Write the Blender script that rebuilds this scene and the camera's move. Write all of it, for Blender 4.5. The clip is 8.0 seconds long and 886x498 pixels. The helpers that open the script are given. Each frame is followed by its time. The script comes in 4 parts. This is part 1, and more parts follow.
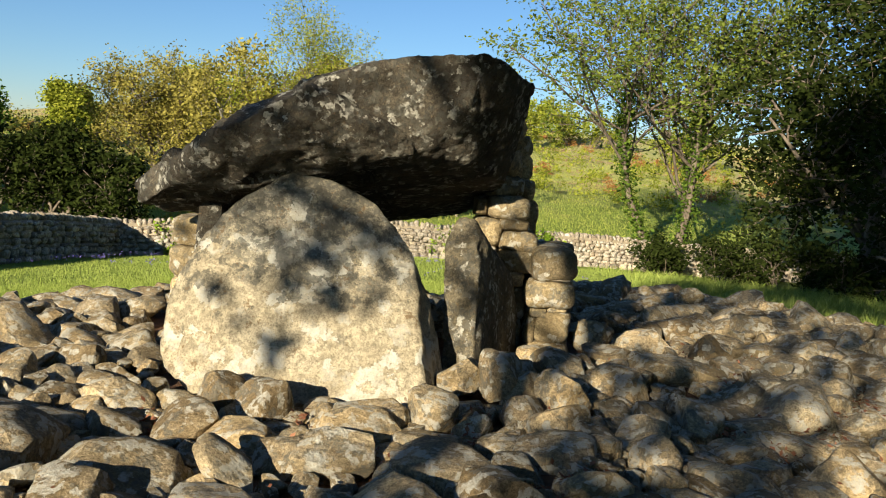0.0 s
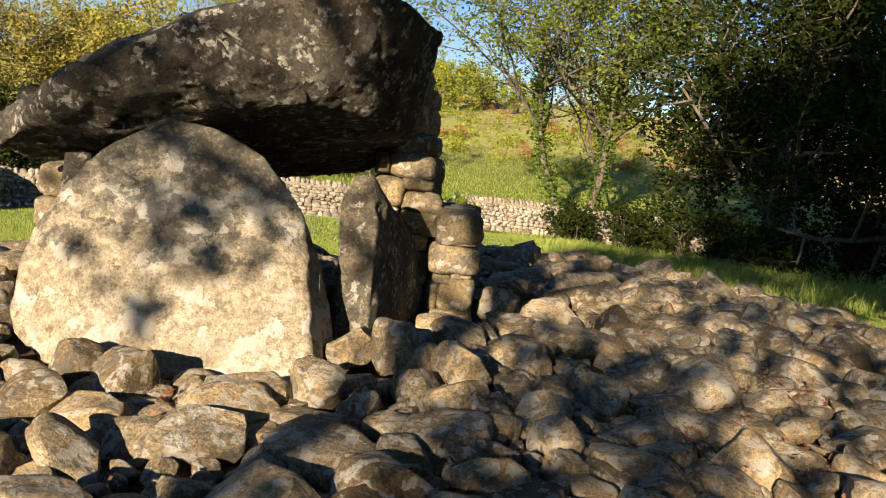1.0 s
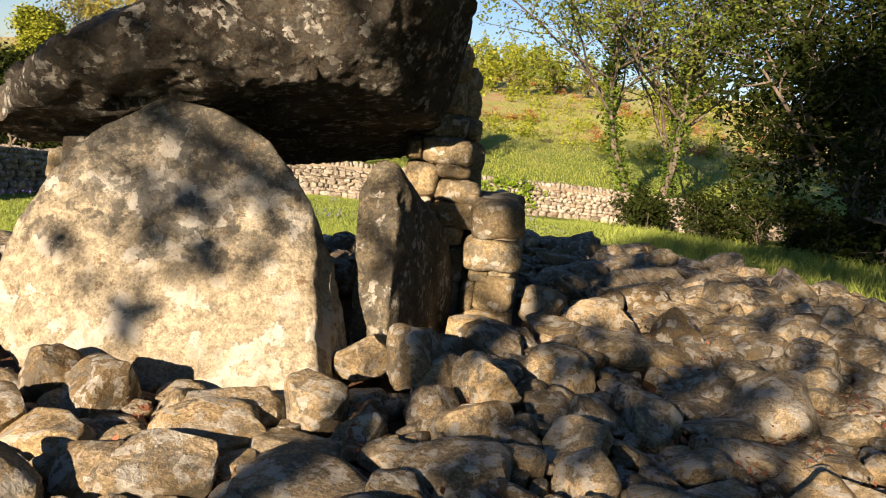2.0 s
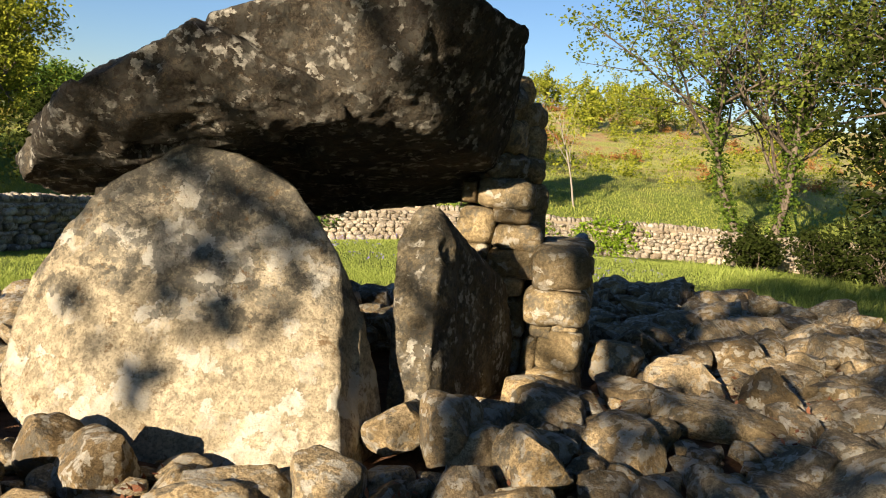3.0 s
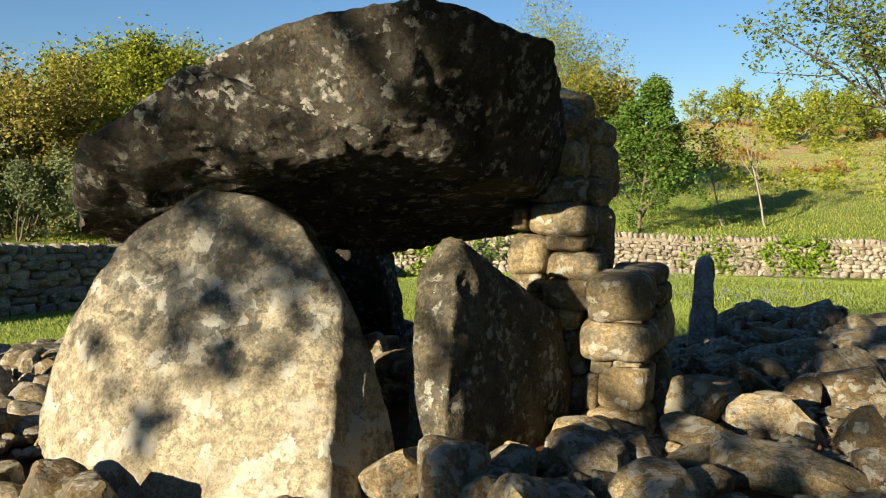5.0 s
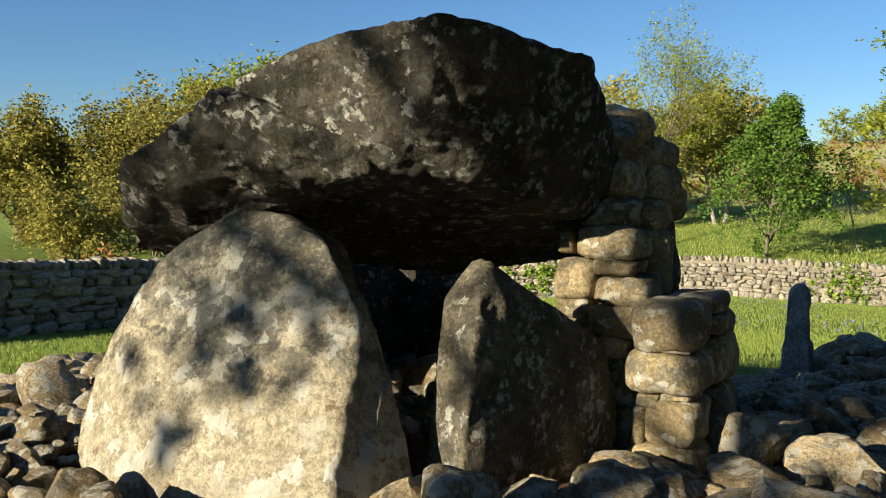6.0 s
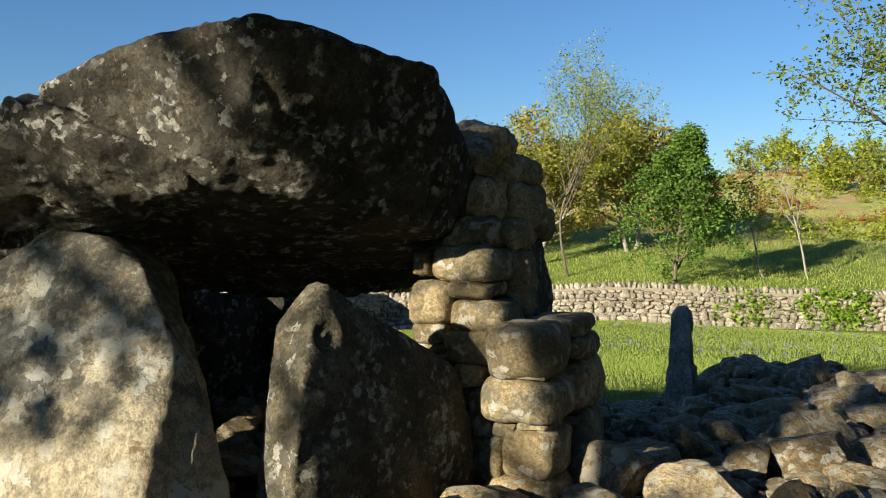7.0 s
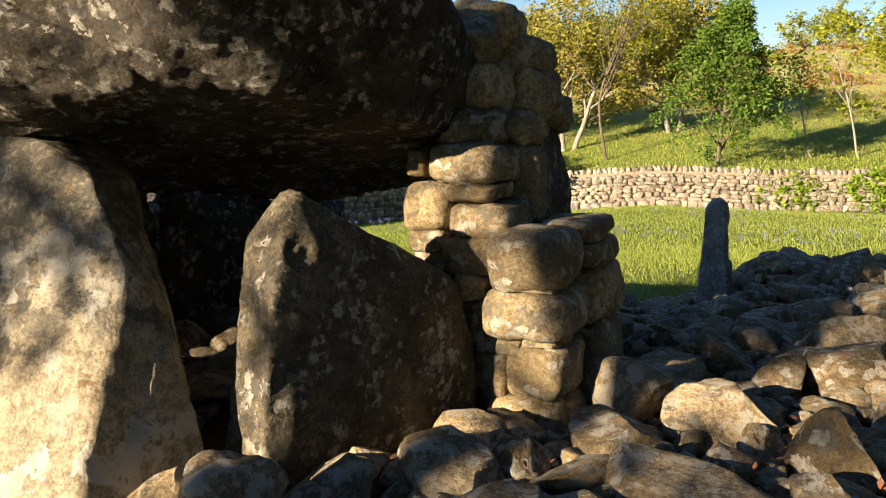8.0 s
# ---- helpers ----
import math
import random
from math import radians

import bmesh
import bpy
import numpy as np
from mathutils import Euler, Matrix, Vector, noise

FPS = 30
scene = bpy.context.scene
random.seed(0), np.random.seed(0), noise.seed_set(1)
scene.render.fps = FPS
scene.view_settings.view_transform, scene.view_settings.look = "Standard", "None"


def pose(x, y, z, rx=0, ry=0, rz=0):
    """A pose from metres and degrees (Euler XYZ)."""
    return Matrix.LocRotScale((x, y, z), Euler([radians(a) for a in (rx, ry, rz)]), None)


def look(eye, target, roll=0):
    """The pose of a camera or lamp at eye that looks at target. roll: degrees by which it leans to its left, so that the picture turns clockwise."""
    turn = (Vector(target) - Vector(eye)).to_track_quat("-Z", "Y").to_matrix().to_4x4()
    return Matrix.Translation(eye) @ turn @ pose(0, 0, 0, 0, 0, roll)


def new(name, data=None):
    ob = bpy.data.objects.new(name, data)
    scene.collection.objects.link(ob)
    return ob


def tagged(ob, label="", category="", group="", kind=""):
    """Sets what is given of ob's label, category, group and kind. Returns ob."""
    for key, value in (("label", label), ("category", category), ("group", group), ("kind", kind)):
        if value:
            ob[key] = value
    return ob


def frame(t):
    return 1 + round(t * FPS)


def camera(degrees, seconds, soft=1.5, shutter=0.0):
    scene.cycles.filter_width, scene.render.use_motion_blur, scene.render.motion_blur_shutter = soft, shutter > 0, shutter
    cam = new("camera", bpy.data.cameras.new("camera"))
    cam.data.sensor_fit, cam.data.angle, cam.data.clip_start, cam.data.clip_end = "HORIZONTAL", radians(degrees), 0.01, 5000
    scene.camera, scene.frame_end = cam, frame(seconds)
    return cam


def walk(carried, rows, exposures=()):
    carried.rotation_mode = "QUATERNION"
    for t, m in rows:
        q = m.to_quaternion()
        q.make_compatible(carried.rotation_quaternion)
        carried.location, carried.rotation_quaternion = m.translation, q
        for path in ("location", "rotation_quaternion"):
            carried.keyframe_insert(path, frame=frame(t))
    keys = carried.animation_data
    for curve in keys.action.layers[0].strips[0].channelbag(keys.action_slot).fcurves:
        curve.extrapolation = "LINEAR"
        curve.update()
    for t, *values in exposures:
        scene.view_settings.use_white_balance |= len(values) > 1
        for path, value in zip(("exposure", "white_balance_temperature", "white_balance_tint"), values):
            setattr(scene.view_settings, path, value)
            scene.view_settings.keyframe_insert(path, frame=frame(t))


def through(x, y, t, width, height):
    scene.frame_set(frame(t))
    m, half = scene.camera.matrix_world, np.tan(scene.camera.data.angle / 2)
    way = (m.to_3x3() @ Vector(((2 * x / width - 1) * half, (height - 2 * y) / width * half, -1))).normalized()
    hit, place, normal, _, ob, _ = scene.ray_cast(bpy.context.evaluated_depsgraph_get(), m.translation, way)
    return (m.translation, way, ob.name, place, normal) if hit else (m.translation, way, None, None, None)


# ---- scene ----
cam = camera(55.4, 8.0, soft=1.1)
PATH = [
    (0, (0.049, 0.38, 1.486), (0.031, 2.369, 1.271), 4.2),
    (0.5, (0.033, 0.567, 1.465), (0.206, 2.542, 1.205), 6.3),
    (1, (0.177, 0.81, 1.443), (0.366, 2.781, 1.157), 6.4),
    (1.5, (0.346, 1.115, 1.445), (0.463, 3.073, 1.059), 5.4),
    (1.7, (0.381, 1.225, 1.437), (0.448, 3.188, 1.062), 5.7),
    (2.8, (0.731, 1.911, 1.443), (0.632, 3.891, 1.184), 5.8),
    (3, (0.767, 1.956, 1.44), (0.533, 3.925, 1.179), 4.4),
    (3.5, (1.03, 2.064, 1.451), (0.542, 3.991, 1.231), 2.1),
    (4, (1.257, 2.125, 1.517), (0.761, 4.048, 1.276), 0.8),
    (4.5, (1.415, 2.221, 1.491), (0.93, 4.149, 1.27), 1.1),
    (5, (1.574, 2.411, 1.454), (0.888, 4.279, 1.248), 0.2),
    (5.2, (1.627, 2.455, 1.472), (0.888, 4.3, 1.251), -0.2),
    (6.3, (2.079, 2.79, 1.446), (1.092, 4.524, 1.31), 0.7),
    (6.5, (2.133, 2.832, 1.45), (1.201, 4.598, 1.337), -0.1),
    (7, (2.192, 3.146, 1.389), (1.396, 4.978, 1.303), 0.1),
    (7.5, (2.172, 3.516, 1.438), (1.357, 5.328, 1.21), 0.3),
    (8, (2.187, 3.668, 1.43), (1.315, 5.432, 1.074), -1.1),
]
walk(cam, [(t, look(eye, target, roll)) for t, eye, target, roll in PATH],
     exposures=[(0.0, 1.25, 6100, 10), (0.5, 1.25, 6300, 14), (1.0, 1.3, 6500, 20), (1.7, 1.4, 6700, 24), (2.8, 1.35, 6600, 20), (3.5, 1.3, 6400, 13),
                (5.0, 1.3, 6250, 10), (6.5, 1.2, 5800, 8), (7.0, 1.2, 5800, 8), (7.5, 1.35, 6300, 11), (8.0, 1.6, 6800, 19)])
import itertools

# ---- world, sun, exposure ----
SUN_EL, SUN_AZ = radians(17.0), math.atan2(-0.41, -0.912)
world = bpy.data.worlds.new("world")
scene.world = world
world.use_nodes = True
sky = world.node_tree.nodes.new("ShaderNodeTexSky")
sky.sky_type = "NISHITA"
sky.sun_disc = False
sky.sun_elevation, sky.sun_rotation = SUN_EL, SUN_AZ
sky.air_density, sky.dust_density, sky.ozone_density = 1.0, 0.0, 5.0
back = world.node_tree.nodes["Background"]
world.node_tree.links.new(sky.outputs[0], back.inputs[0])
back.inputs[1].default_value = 0.05
sun_data = bpy.data.lights.new("sun", "SUN")
sun_data.energy, sun_data.angle, sun_data.color = 5.0, radians(0.53), (1.0, 0.85, 0.62)
sun = new("sun", sun_data)
sun_from = Vector((math.sin(SUN_AZ) * math.cos(SUN_EL), math.cos(SUN_AZ) * math.cos(SUN_EL), math.sin(SUN_EL)))
sun.matrix_world = look(sun_from * 60, (0, 0, 0))


# ---- materials ----
class Graph:
    """A small wrapper to write node trees in few lines."""

    def __init__(self, name):
        self.mat = bpy.data.materials.new(name)
        self.mat.use_nodes = True
        self.tree = self.mat.node_tree
        self.bsdf = self.tree.nodes["Principled BSDF"]
        self.bsdf.inputs["Roughness"].default_value = 0.9
        self.bsdf.inputs["Specular IOR Level"].default_value = 0.12

    def node(self, kind, **links):
        n = self.tree.nodes.new(kind)
        for key, value in links.items():
            self.put(n, key.replace("_", " "), value)
        return n

    def put(self, n, key, value):
        socket = n.inputs[int(key)] if key.isdigit() else n.inputs[key]
        if isinstance(value, bpy.types.NodeSocket):
            self.tree.links.new(value, socket)
        else:
            socket.default_value = value

    def noise(self, vec, scale, detail=4.0, rough=0.6, warp=0.0):
        n = self.node("ShaderNodeTexNoise", Vector=vec, Scale=scale, Detail=detail, Roughness=rough, Distortion=warp)
        return n.outputs["Fac"]

    def ramp(self, fac, stops):
        n = self.node("ShaderNodeValToRGB", Fac=fac)
        band = n.color_ramp
        while len(band.elements) < len(stops):
            band.elements.new(0.5)
        for e, (at, c) in zip(band.elements, stops):
            e.position = at
            e.color = (c, c, c, 1) if isinstance(c, (int, float)) else (*c, 1)
        return n.outputs["Color"]

    def mix(self, fac, a, b, mode="MIX"):
        n = self.tree.nodes.new("ShaderNodeMix")
        n.data_type, n.blend_type = "RGBA", mode
        for socket, value in ((n.inputs["Factor"], fac), (n.inputs["A"], a), (n.inputs["B"], b)):
            if isinstance(value, bpy.types.NodeSocket):
                self.tree.links.new(value, socket)
            else:
                socket.default_value = (*value, 1) if isinstance(value, tuple) else value
        return n.outputs["Result"]

    def math(self, op, a, b=0.0):
        n = self.tree.nodes.new("ShaderNodeMath")
        n.operation = op
        for socket, value in zip(n.inputs, (a, b)):
            if isinstance(value, bpy.types.NodeSocket):
                self.tree.links.new(value, socket)
            else:
                socket.default_value = value
        return n.outputs[0]

    def coords(self, spread=0.0):
        """Object coordinates, shifted at random from object to object."""
        at = self.node("ShaderNodeTexCoord").outputs["Object"]
        if not spread:
            return at
        luck = self.node("ShaderNodeObjectInfo").outputs["Random"]
        n = self.node("ShaderNodeVectorMath")
        n.operation = "ADD"
        self.tree.links.new(at, n.inputs[0])
        self.tree.links.new(self.math("MULTIPLY", luck, spread), n.inputs[1])
        return n.outputs[0]

    def luck(self):
        return self.node("ShaderNodeObjectInfo").outputs["Random"]

    def island(self):
        return self.node("ShaderNodeNewGeometry").outputs["Random Per Island"]

    def bump(self, height, strength=0.5, distance=0.01):
        n = self.node("ShaderNodeBump", Height=height, Strength=strength, Distance=distance)
        self.tree.links.new(n.outputs[0], self.bsdf.inputs["Normal"])

    def colour(self, value):
        self.put(self.bsdf, "Base Color", value)
        return self.mat


def lichen(g, at, scale, cover, cluster, shift, extra=None, soft=0.035):
    """A mask of scalloped lichen rosettes that gather in clusters; cover: the share of the face that they take, roughly."""
    at = g.node("ShaderNodeMapping", Vector=at, Location=shift).outputs[0]
    warp = g.node("ShaderNodeTexNoise", Vector=at, Scale=scale * 1.3, Detail=5.0, Roughness=0.65).outputs["Color"]
    bent = g.node("ShaderNodeVectorMath")
    bent.operation = "MULTIPLY_ADD"
    g.tree.links.new(warp, bent.inputs[0])
    bent.inputs[1].default_value = (1.8 / scale,) * 3
    g.tree.links.new(at, bent.inputs[2])
    cell = g.node("ShaderNodeTexVoronoi", Vector=bent.outputs[0], Scale=scale)
    luck = g.node("ShaderNodeSeparateColor", Color=cell.outputs["Color"]).outputs[0]
    broad = g.noise(at, scale * 0.22, 5, 0.6, 0.4)
    value = g.math("ADD", g.math("MULTIPLY", luck, 0.5), g.math("MULTIPLY", broad, cluster))
    if extra is not None:
        value = g.math("ADD", value, extra)
    limit = 0.25 + 0.5 * cluster + (0.5 - cover) * 0.44
    return g.ramp(value, [(limit - soft, 0.0), (limit + soft, 1.0)])


def rock_material(name, tones, dark, pale, spread=0.0, scale=1.0, grain=0.012, gold=0.0, island=False, zone=0.0, grey=0.2, crumbs=0.3, soft=0.045):
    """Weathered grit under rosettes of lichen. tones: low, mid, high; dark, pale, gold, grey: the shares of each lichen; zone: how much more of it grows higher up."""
    g = Graph(name)
    at = g.coords(spread)
    broad = g.noise(at, 1.6 * scale, 6, 0.62, 0.4)
    fine = g.noise(at, 26 * scale, 6, 0.72)
    colour = g.ramp(broad, [(0.36, tones[0]), (0.5, tones[1]), (0.64, tones[2])])
    colour = g.mix(g.ramp(fine, [(0.40, 0.0), (0.60, 0.7)]), colour, tuple(0.45 * c for c in tones[0]))
    pits = g.noise(at, 90 * scale, 3, 0.6)
    colour = g.mix(g.ramp(pits, [(0.36, 0.55), (0.5, 0.0)]), colour, tuple(0.3 * c for c in tones[0]))
    if spread or island:
        luck = g.island() if island else g.luck()
        tint = g.ramp(luck, [(0.0, (0.58, 0.52, 0.43)), (0.3, (0.84, 0.80, 0.74)), (0.6, (1.0, 0.97, 0.9)), (0.85, (1.2, 1.1, 0.92)), (1.0, (1.35, 1.3, 1.22))])
        colour = g.mix(1.0, colour, tint, "MULTIPLY")
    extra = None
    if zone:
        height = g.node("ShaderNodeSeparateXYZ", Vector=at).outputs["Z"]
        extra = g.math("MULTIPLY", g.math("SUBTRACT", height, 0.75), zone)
    relief = g.math("MULTIPLY", broad, 2.5)
    for share, size, cluster, tone, most, shift in (
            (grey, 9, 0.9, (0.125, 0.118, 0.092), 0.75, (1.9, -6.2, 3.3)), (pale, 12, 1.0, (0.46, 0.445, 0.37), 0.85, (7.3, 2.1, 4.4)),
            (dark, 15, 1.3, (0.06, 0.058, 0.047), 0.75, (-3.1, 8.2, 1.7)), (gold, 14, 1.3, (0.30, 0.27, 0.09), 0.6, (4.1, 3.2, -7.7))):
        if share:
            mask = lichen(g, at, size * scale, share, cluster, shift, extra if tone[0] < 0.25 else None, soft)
            mask = g.math("MULTIPLY", mask, g.ramp(fine, [(0.34, 0.35), (0.55, 1.0)]))
            colour = g.mix(g.math("MULTIPLY", mask, most), colour, tone)
            relief = g.math("ADD", relief, g.math("MULTIPLY", mask, 0.25))
    specks = g.noise(g.node("ShaderNodeMapping", Vector=at, Location=(-9.9, 4.2, -3.3)).outputs[0], 13 * scale, 7, 0.72, 0.3)
    colour = g.mix(g.ramp(specks, [(0.60, 0.0), (0.64, crumbs * 2)]), colour, (0.15, 0.10, 0.05))
    cell = g.node("ShaderNodeTexVoronoi", Vector=at, Scale=16 * scale).outputs["Distance"]
    g.bump(g.math("ADD", g.math("ADD", fine, relief), g.math("MULTIPLY", cell, 0.3)), 0.75, grain)
    return g.colour(colour)


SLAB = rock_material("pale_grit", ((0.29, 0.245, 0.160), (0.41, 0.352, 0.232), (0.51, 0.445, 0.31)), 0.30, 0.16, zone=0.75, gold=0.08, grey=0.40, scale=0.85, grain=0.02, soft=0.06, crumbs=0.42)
# tones hold leaf shade and chamber dark; the rock itself is paler
CAP = rock_material("shade_toned_grit", ((0.040, 0.034, 0.025), (0.074, 0.063, 0.045), (0.145, 0.123, 0.086)), 0.22, 0.012, grey=0.10, gold=0.03, scale=2.3, grain=0.018, soft=0.08, crumbs=0.2)
JAMB = rock_material("lichened_grit", ((0.09, 0.076, 0.048), (0.17, 0.144, 0.092), (0.30, 0.257, 0.168)), 0.18, 0.03, scale=2.2, grey=0.24, gold=0.10, grain=0.018)
POST = rock_material("grey_grit", ((0.26, 0.25, 0.225), (0.40, 0.39, 0.355), (0.55, 0.54, 0.50)), 0.14, 0.14, scale=2.2, grey=0.12, gold=0.03, grain=0.016)
PIER = rock_material("brown_grit", ((0.21, 0.17, 0.10), (0.38, 0.315, 0.193), (0.54, 0.46, 0.292)), 0.13, 0.10, spread=30, scale=1.8, grey=0.15, gold=0.08)
RUBBLE = rock_material("cairn_grit", ((0.235, 0.187, 0.108), (0.42, 0.342, 0.214), (0.57, 0.48, 0.315)), 0.16, 0.26, spread=40, scale=0.32, grain=0.022, grey=0.24, gold=0.06)
FAR_RUBBLE = rock_material("cairn_grit_far", ((0.235, 0.187, 0.108), (0.42, 0.342, 0.214), (0.57, 0.48, 0.315)), 0.16, 0.26, scale=2.2, grain=0.022, island=True, grey=0.24, gold=0.06)
BIG_RUBBLE = rock_material("cairn_grit_big", ((0.235, 0.187, 0.108), (0.42, 0.342, 0.214), (0.57, 0.48, 0.315)), 0.16, 0.26, spread=40, scale=2.0, grain=0.022, grey=0.24, gold=0.06)
WALLSTONE = rock_material("wall_stone", ((0.32, 0.275, 0.225), (0.46, 0.41, 0.335), (0.57, 0.52, 0.435)), 0.08, 0.2, spread=40, scale=0.6, grain=0.02, grey=0.15)
FAR_WALLSTONE = rock_material("wall_stone_far", ((0.32, 0.275, 0.225), (0.46, 0.41, 0.335), (0.57, 0.52, 0.435)), 0.08, 0.2, scale=0.9, grain=0.02, island=True, grey=0.15)


def soil_material():
    g = Graph("leaf_litter")
    at = g.coords()
    a, b = g.noise(at, 9, 6, 0.7, 0.5), g.noise(at, 45, 5, 0.7)
    colour = g.ramp(a, [(0.3, (0.045, 0.028, 0.016)), (0.5, (0.11, 0.065, 0.035)), (0.7, (0.19, 0.11, 0.06))])
    g.bump(g.math("ADD", a, b), 0.9, 0.03)
    return g.colour(g.mix(g.ramp(b, [(0.4, 0.0), (0.7, 0.6)]), colour, (0.24, 0.12, 0.07)))


def grass_material():
    """Meadow turf near by, rough pasture with bracken and bramble on the hill."""
    g = Graph("turf")
    at = g.coords()
    fine, mid, broad = g.noise(at, 14, 6, 0.75), g.noise(at, 1.3, 6, 0.65), g.noise(at, 0.12, 6, 0.6, 0.6)
    colour = g.ramp(mid, [(0.3, (0.19, 0.26, 0.04)), (0.5, (0.27, 0.34, 0.065)), (0.72, (0.36, 0.41, 0.10))])
    colour = g.mix(g.ramp(fine, [(0.35, 0.7), (0.6, 0.0)]), colour, (0.04, 0.075, 0.012))
    y = g.node("ShaderNodeSeparateXYZ", Vector=at).outputs["Y"]
    up = g.ramp(g.math("MULTIPLY", g.math("ADD", y, g.math("MULTIPLY", broad, 34.0)), 0.005), [(0.345, 0.0), (0.42, 1.0)])
    rough = g.ramp(g.noise(at, 0.22, 7, 0.68, 0.8), [(0.36, (0.33, 0.36, 0.09)), (0.5, (0.42, 0.40, 0.15)), (0.6, (0.46, 0.29, 0.15)), (0.7, (0.33, 0.38, 0.10))])
    g.bump(g.math("ADD", fine, g.math("MULTIPLY", mid, 2.0)), 0.8, 0.12)
    return g.colour(g.mix(up, colour, rough))


def leaf_material(name, low, high, through=0.35):
    g = Graph(name)
    luck = g.island()
    colour = g.ramp(luck, [(0.0, low), (0.6, tuple((a + b) / 2 for a, b in zip(low, high))), (1.0, high)])
    diffuse = g.node("ShaderNodeBsdfDiffuse", Color=colour)
    clear = g.node("ShaderNodeBsdfTranslucent", Color=colour)
    blend = g.node("ShaderNodeMixShader", Fac=through)
    g.tree.links.new(diffuse.outputs[0], blend.inputs[1])
    g.tree.links.new(clear.outputs[0], blend.inputs[2])
    g.tree.links.new(blend.outputs[0], g.tree.nodes["Material Output"].inputs["Surface"])
    return g.mat


def bark_material(name, low, high):
    g = Graph(name)
    at = g.coords()
    a = g.noise(g.node("ShaderNodeMapping", Vector=at, Scale=(1, 1, 0.25)).outputs[0], 9, 6, 0.7, 0.6)
    g.bump(a, 0.9, 0.03)
    return g.colour(g.ramp(a, [(0.35, low), (0.65, high)]))


def mortar_material():
    g = Graph("mortar")
    a = g.noise(g.coords(), 40, 6, 0.7)
    g.bump(a, 0.9, 0.01)
    return g.colour(g.ramp(a, [(0.3, (0.17, 0.14, 0.095)), (0.7, (0.34, 0.29, 0.20))]))


MORTAR = mortar_material()
SOIL, TURF = soil_material(), grass_material()
BARK = bark_material("bark", (0.07, 0.055, 0.04), (0.20, 0.165, 0.12))
PALE_BARK = bark_material("pale_bark", (0.16, 0.14, 0.11), (0.38, 0.35, 0.29))
LEAF_ASH = leaf_material("ash_leaf", (0.077, 0.11, 0.0165), (0.231, 0.275, 0.0495))
LEAF_OAK = leaf_material("oak_leaf", (0.132, 0.168, 0.0144), (0.396, 0.408, 0.054))
LEAF_BROWN = leaf_material("budding_leaf", (0.192, 0.174, 0.036), (0.396, 0.348, 0.084))
LEAF_GREEN = leaf_material("hazel_leaf", (0.0625, 0.119, 0.0187), (0.175, 0.275, 0.05))
# leaf tone darkened to carry the shade these trees and brambles stand in
LEAF_SHADED = leaf_material("shaded_leaf", (0.0168, 0.0264, 0.00576), (0.048, 0.0624, 0.0144))
LEAF_GREY = leaf_material("willow_leaf", (0.119, 0.151, 0.0648), (0.238, 0.27, 0.13))
LEAF_IVY = leaf_material("ivy_leaf", (0.103, 0.184, 0.0115), (0.299, 0.414, 0.046))
LEAF_TRUNK_IVY = leaf_material("trunk_ivy_leaf", (0.035, 0.065, 0.010), (0.12, 0.18, 0.025), 0.2)
LEAF_RUST = leaf_material("bracken_leaf", (0.26, 0.12, 0.035), (0.40, 0.22, 0.08))
BLADE = leaf_material("grass_blade", (0.196, 0.265, 0.046), (0.402, 0.46, 0.115))
PASTURE = leaf_material("pasture_blade", (0.225, 0.291, 0.0397), (0.476, 0.476, 0.118))
BLUEBELL = leaf_material("bluebell_petal", (0.16, 0.12, 0.42), (0.30, 0.26, 0.62))
LITTER = leaf_material("dead_leaf", (0.14, 0.055, 0.03), (0.33, 0.16, 0.09), 0.1)


# ---- helpers for meshes ----
def mesh_from(name, verts, faces, mat, smooth=True):
    me = bpy.data.meshes.new(name)
    me.from_pydata([tuple(v) for v in verts], [], [tuple(f) for f in faces])
    me.materials.append(mat)
    if smooth:
        me.polygons.foreach_set("use_smooth", [True] * len(me.polygons))
    me.update()
    return me


def part(name, me, parent, label="", m=None):
    ob = new(name, me)
    ob.parent = parent
    if m is not None:
        ob.matrix_basis = m
    return tagged(ob, label) if label else ob


def empty(name, at):
    ob = new(name)
    ob.location = at
    ob.empty_display_size = 0.2
    return ob


def ball(level):
    """Unit directions and faces of a fine ball."""
    bm = bmesh.new()
    bmesh.ops.create_icosphere(bm, subdivisions=level, radius=1.0)
    verts = np.array([v.co for v in bm.verts])
    faces = np.array([[v.index for v in f.verts] for f in bm.faces])
    bm.free()
    return verts, faces


BALL = {n: ball(n) for n in (2, 3, 4, 5, 6, 7)}


def lumps(points, scale, octaves, shift):
    return np.array([noise.fractal(Vector(p) * scale + Vector(shift), 1.0, 2.0, octaves) for p in points])


def edged(me, degrees):
    """Smooth shading, but for breaks sharper than that."""
    me.set_sharp_from_angle(angle=radians(degrees))
    return me


def squared(directions, half, power):
    """Directions moved out to a rounded block with the given half sizes."""
    r = (np.abs(directions) ** power).sum(1) ** (-1.0 / power)
    return directions * r[:, None] * np.array(half)


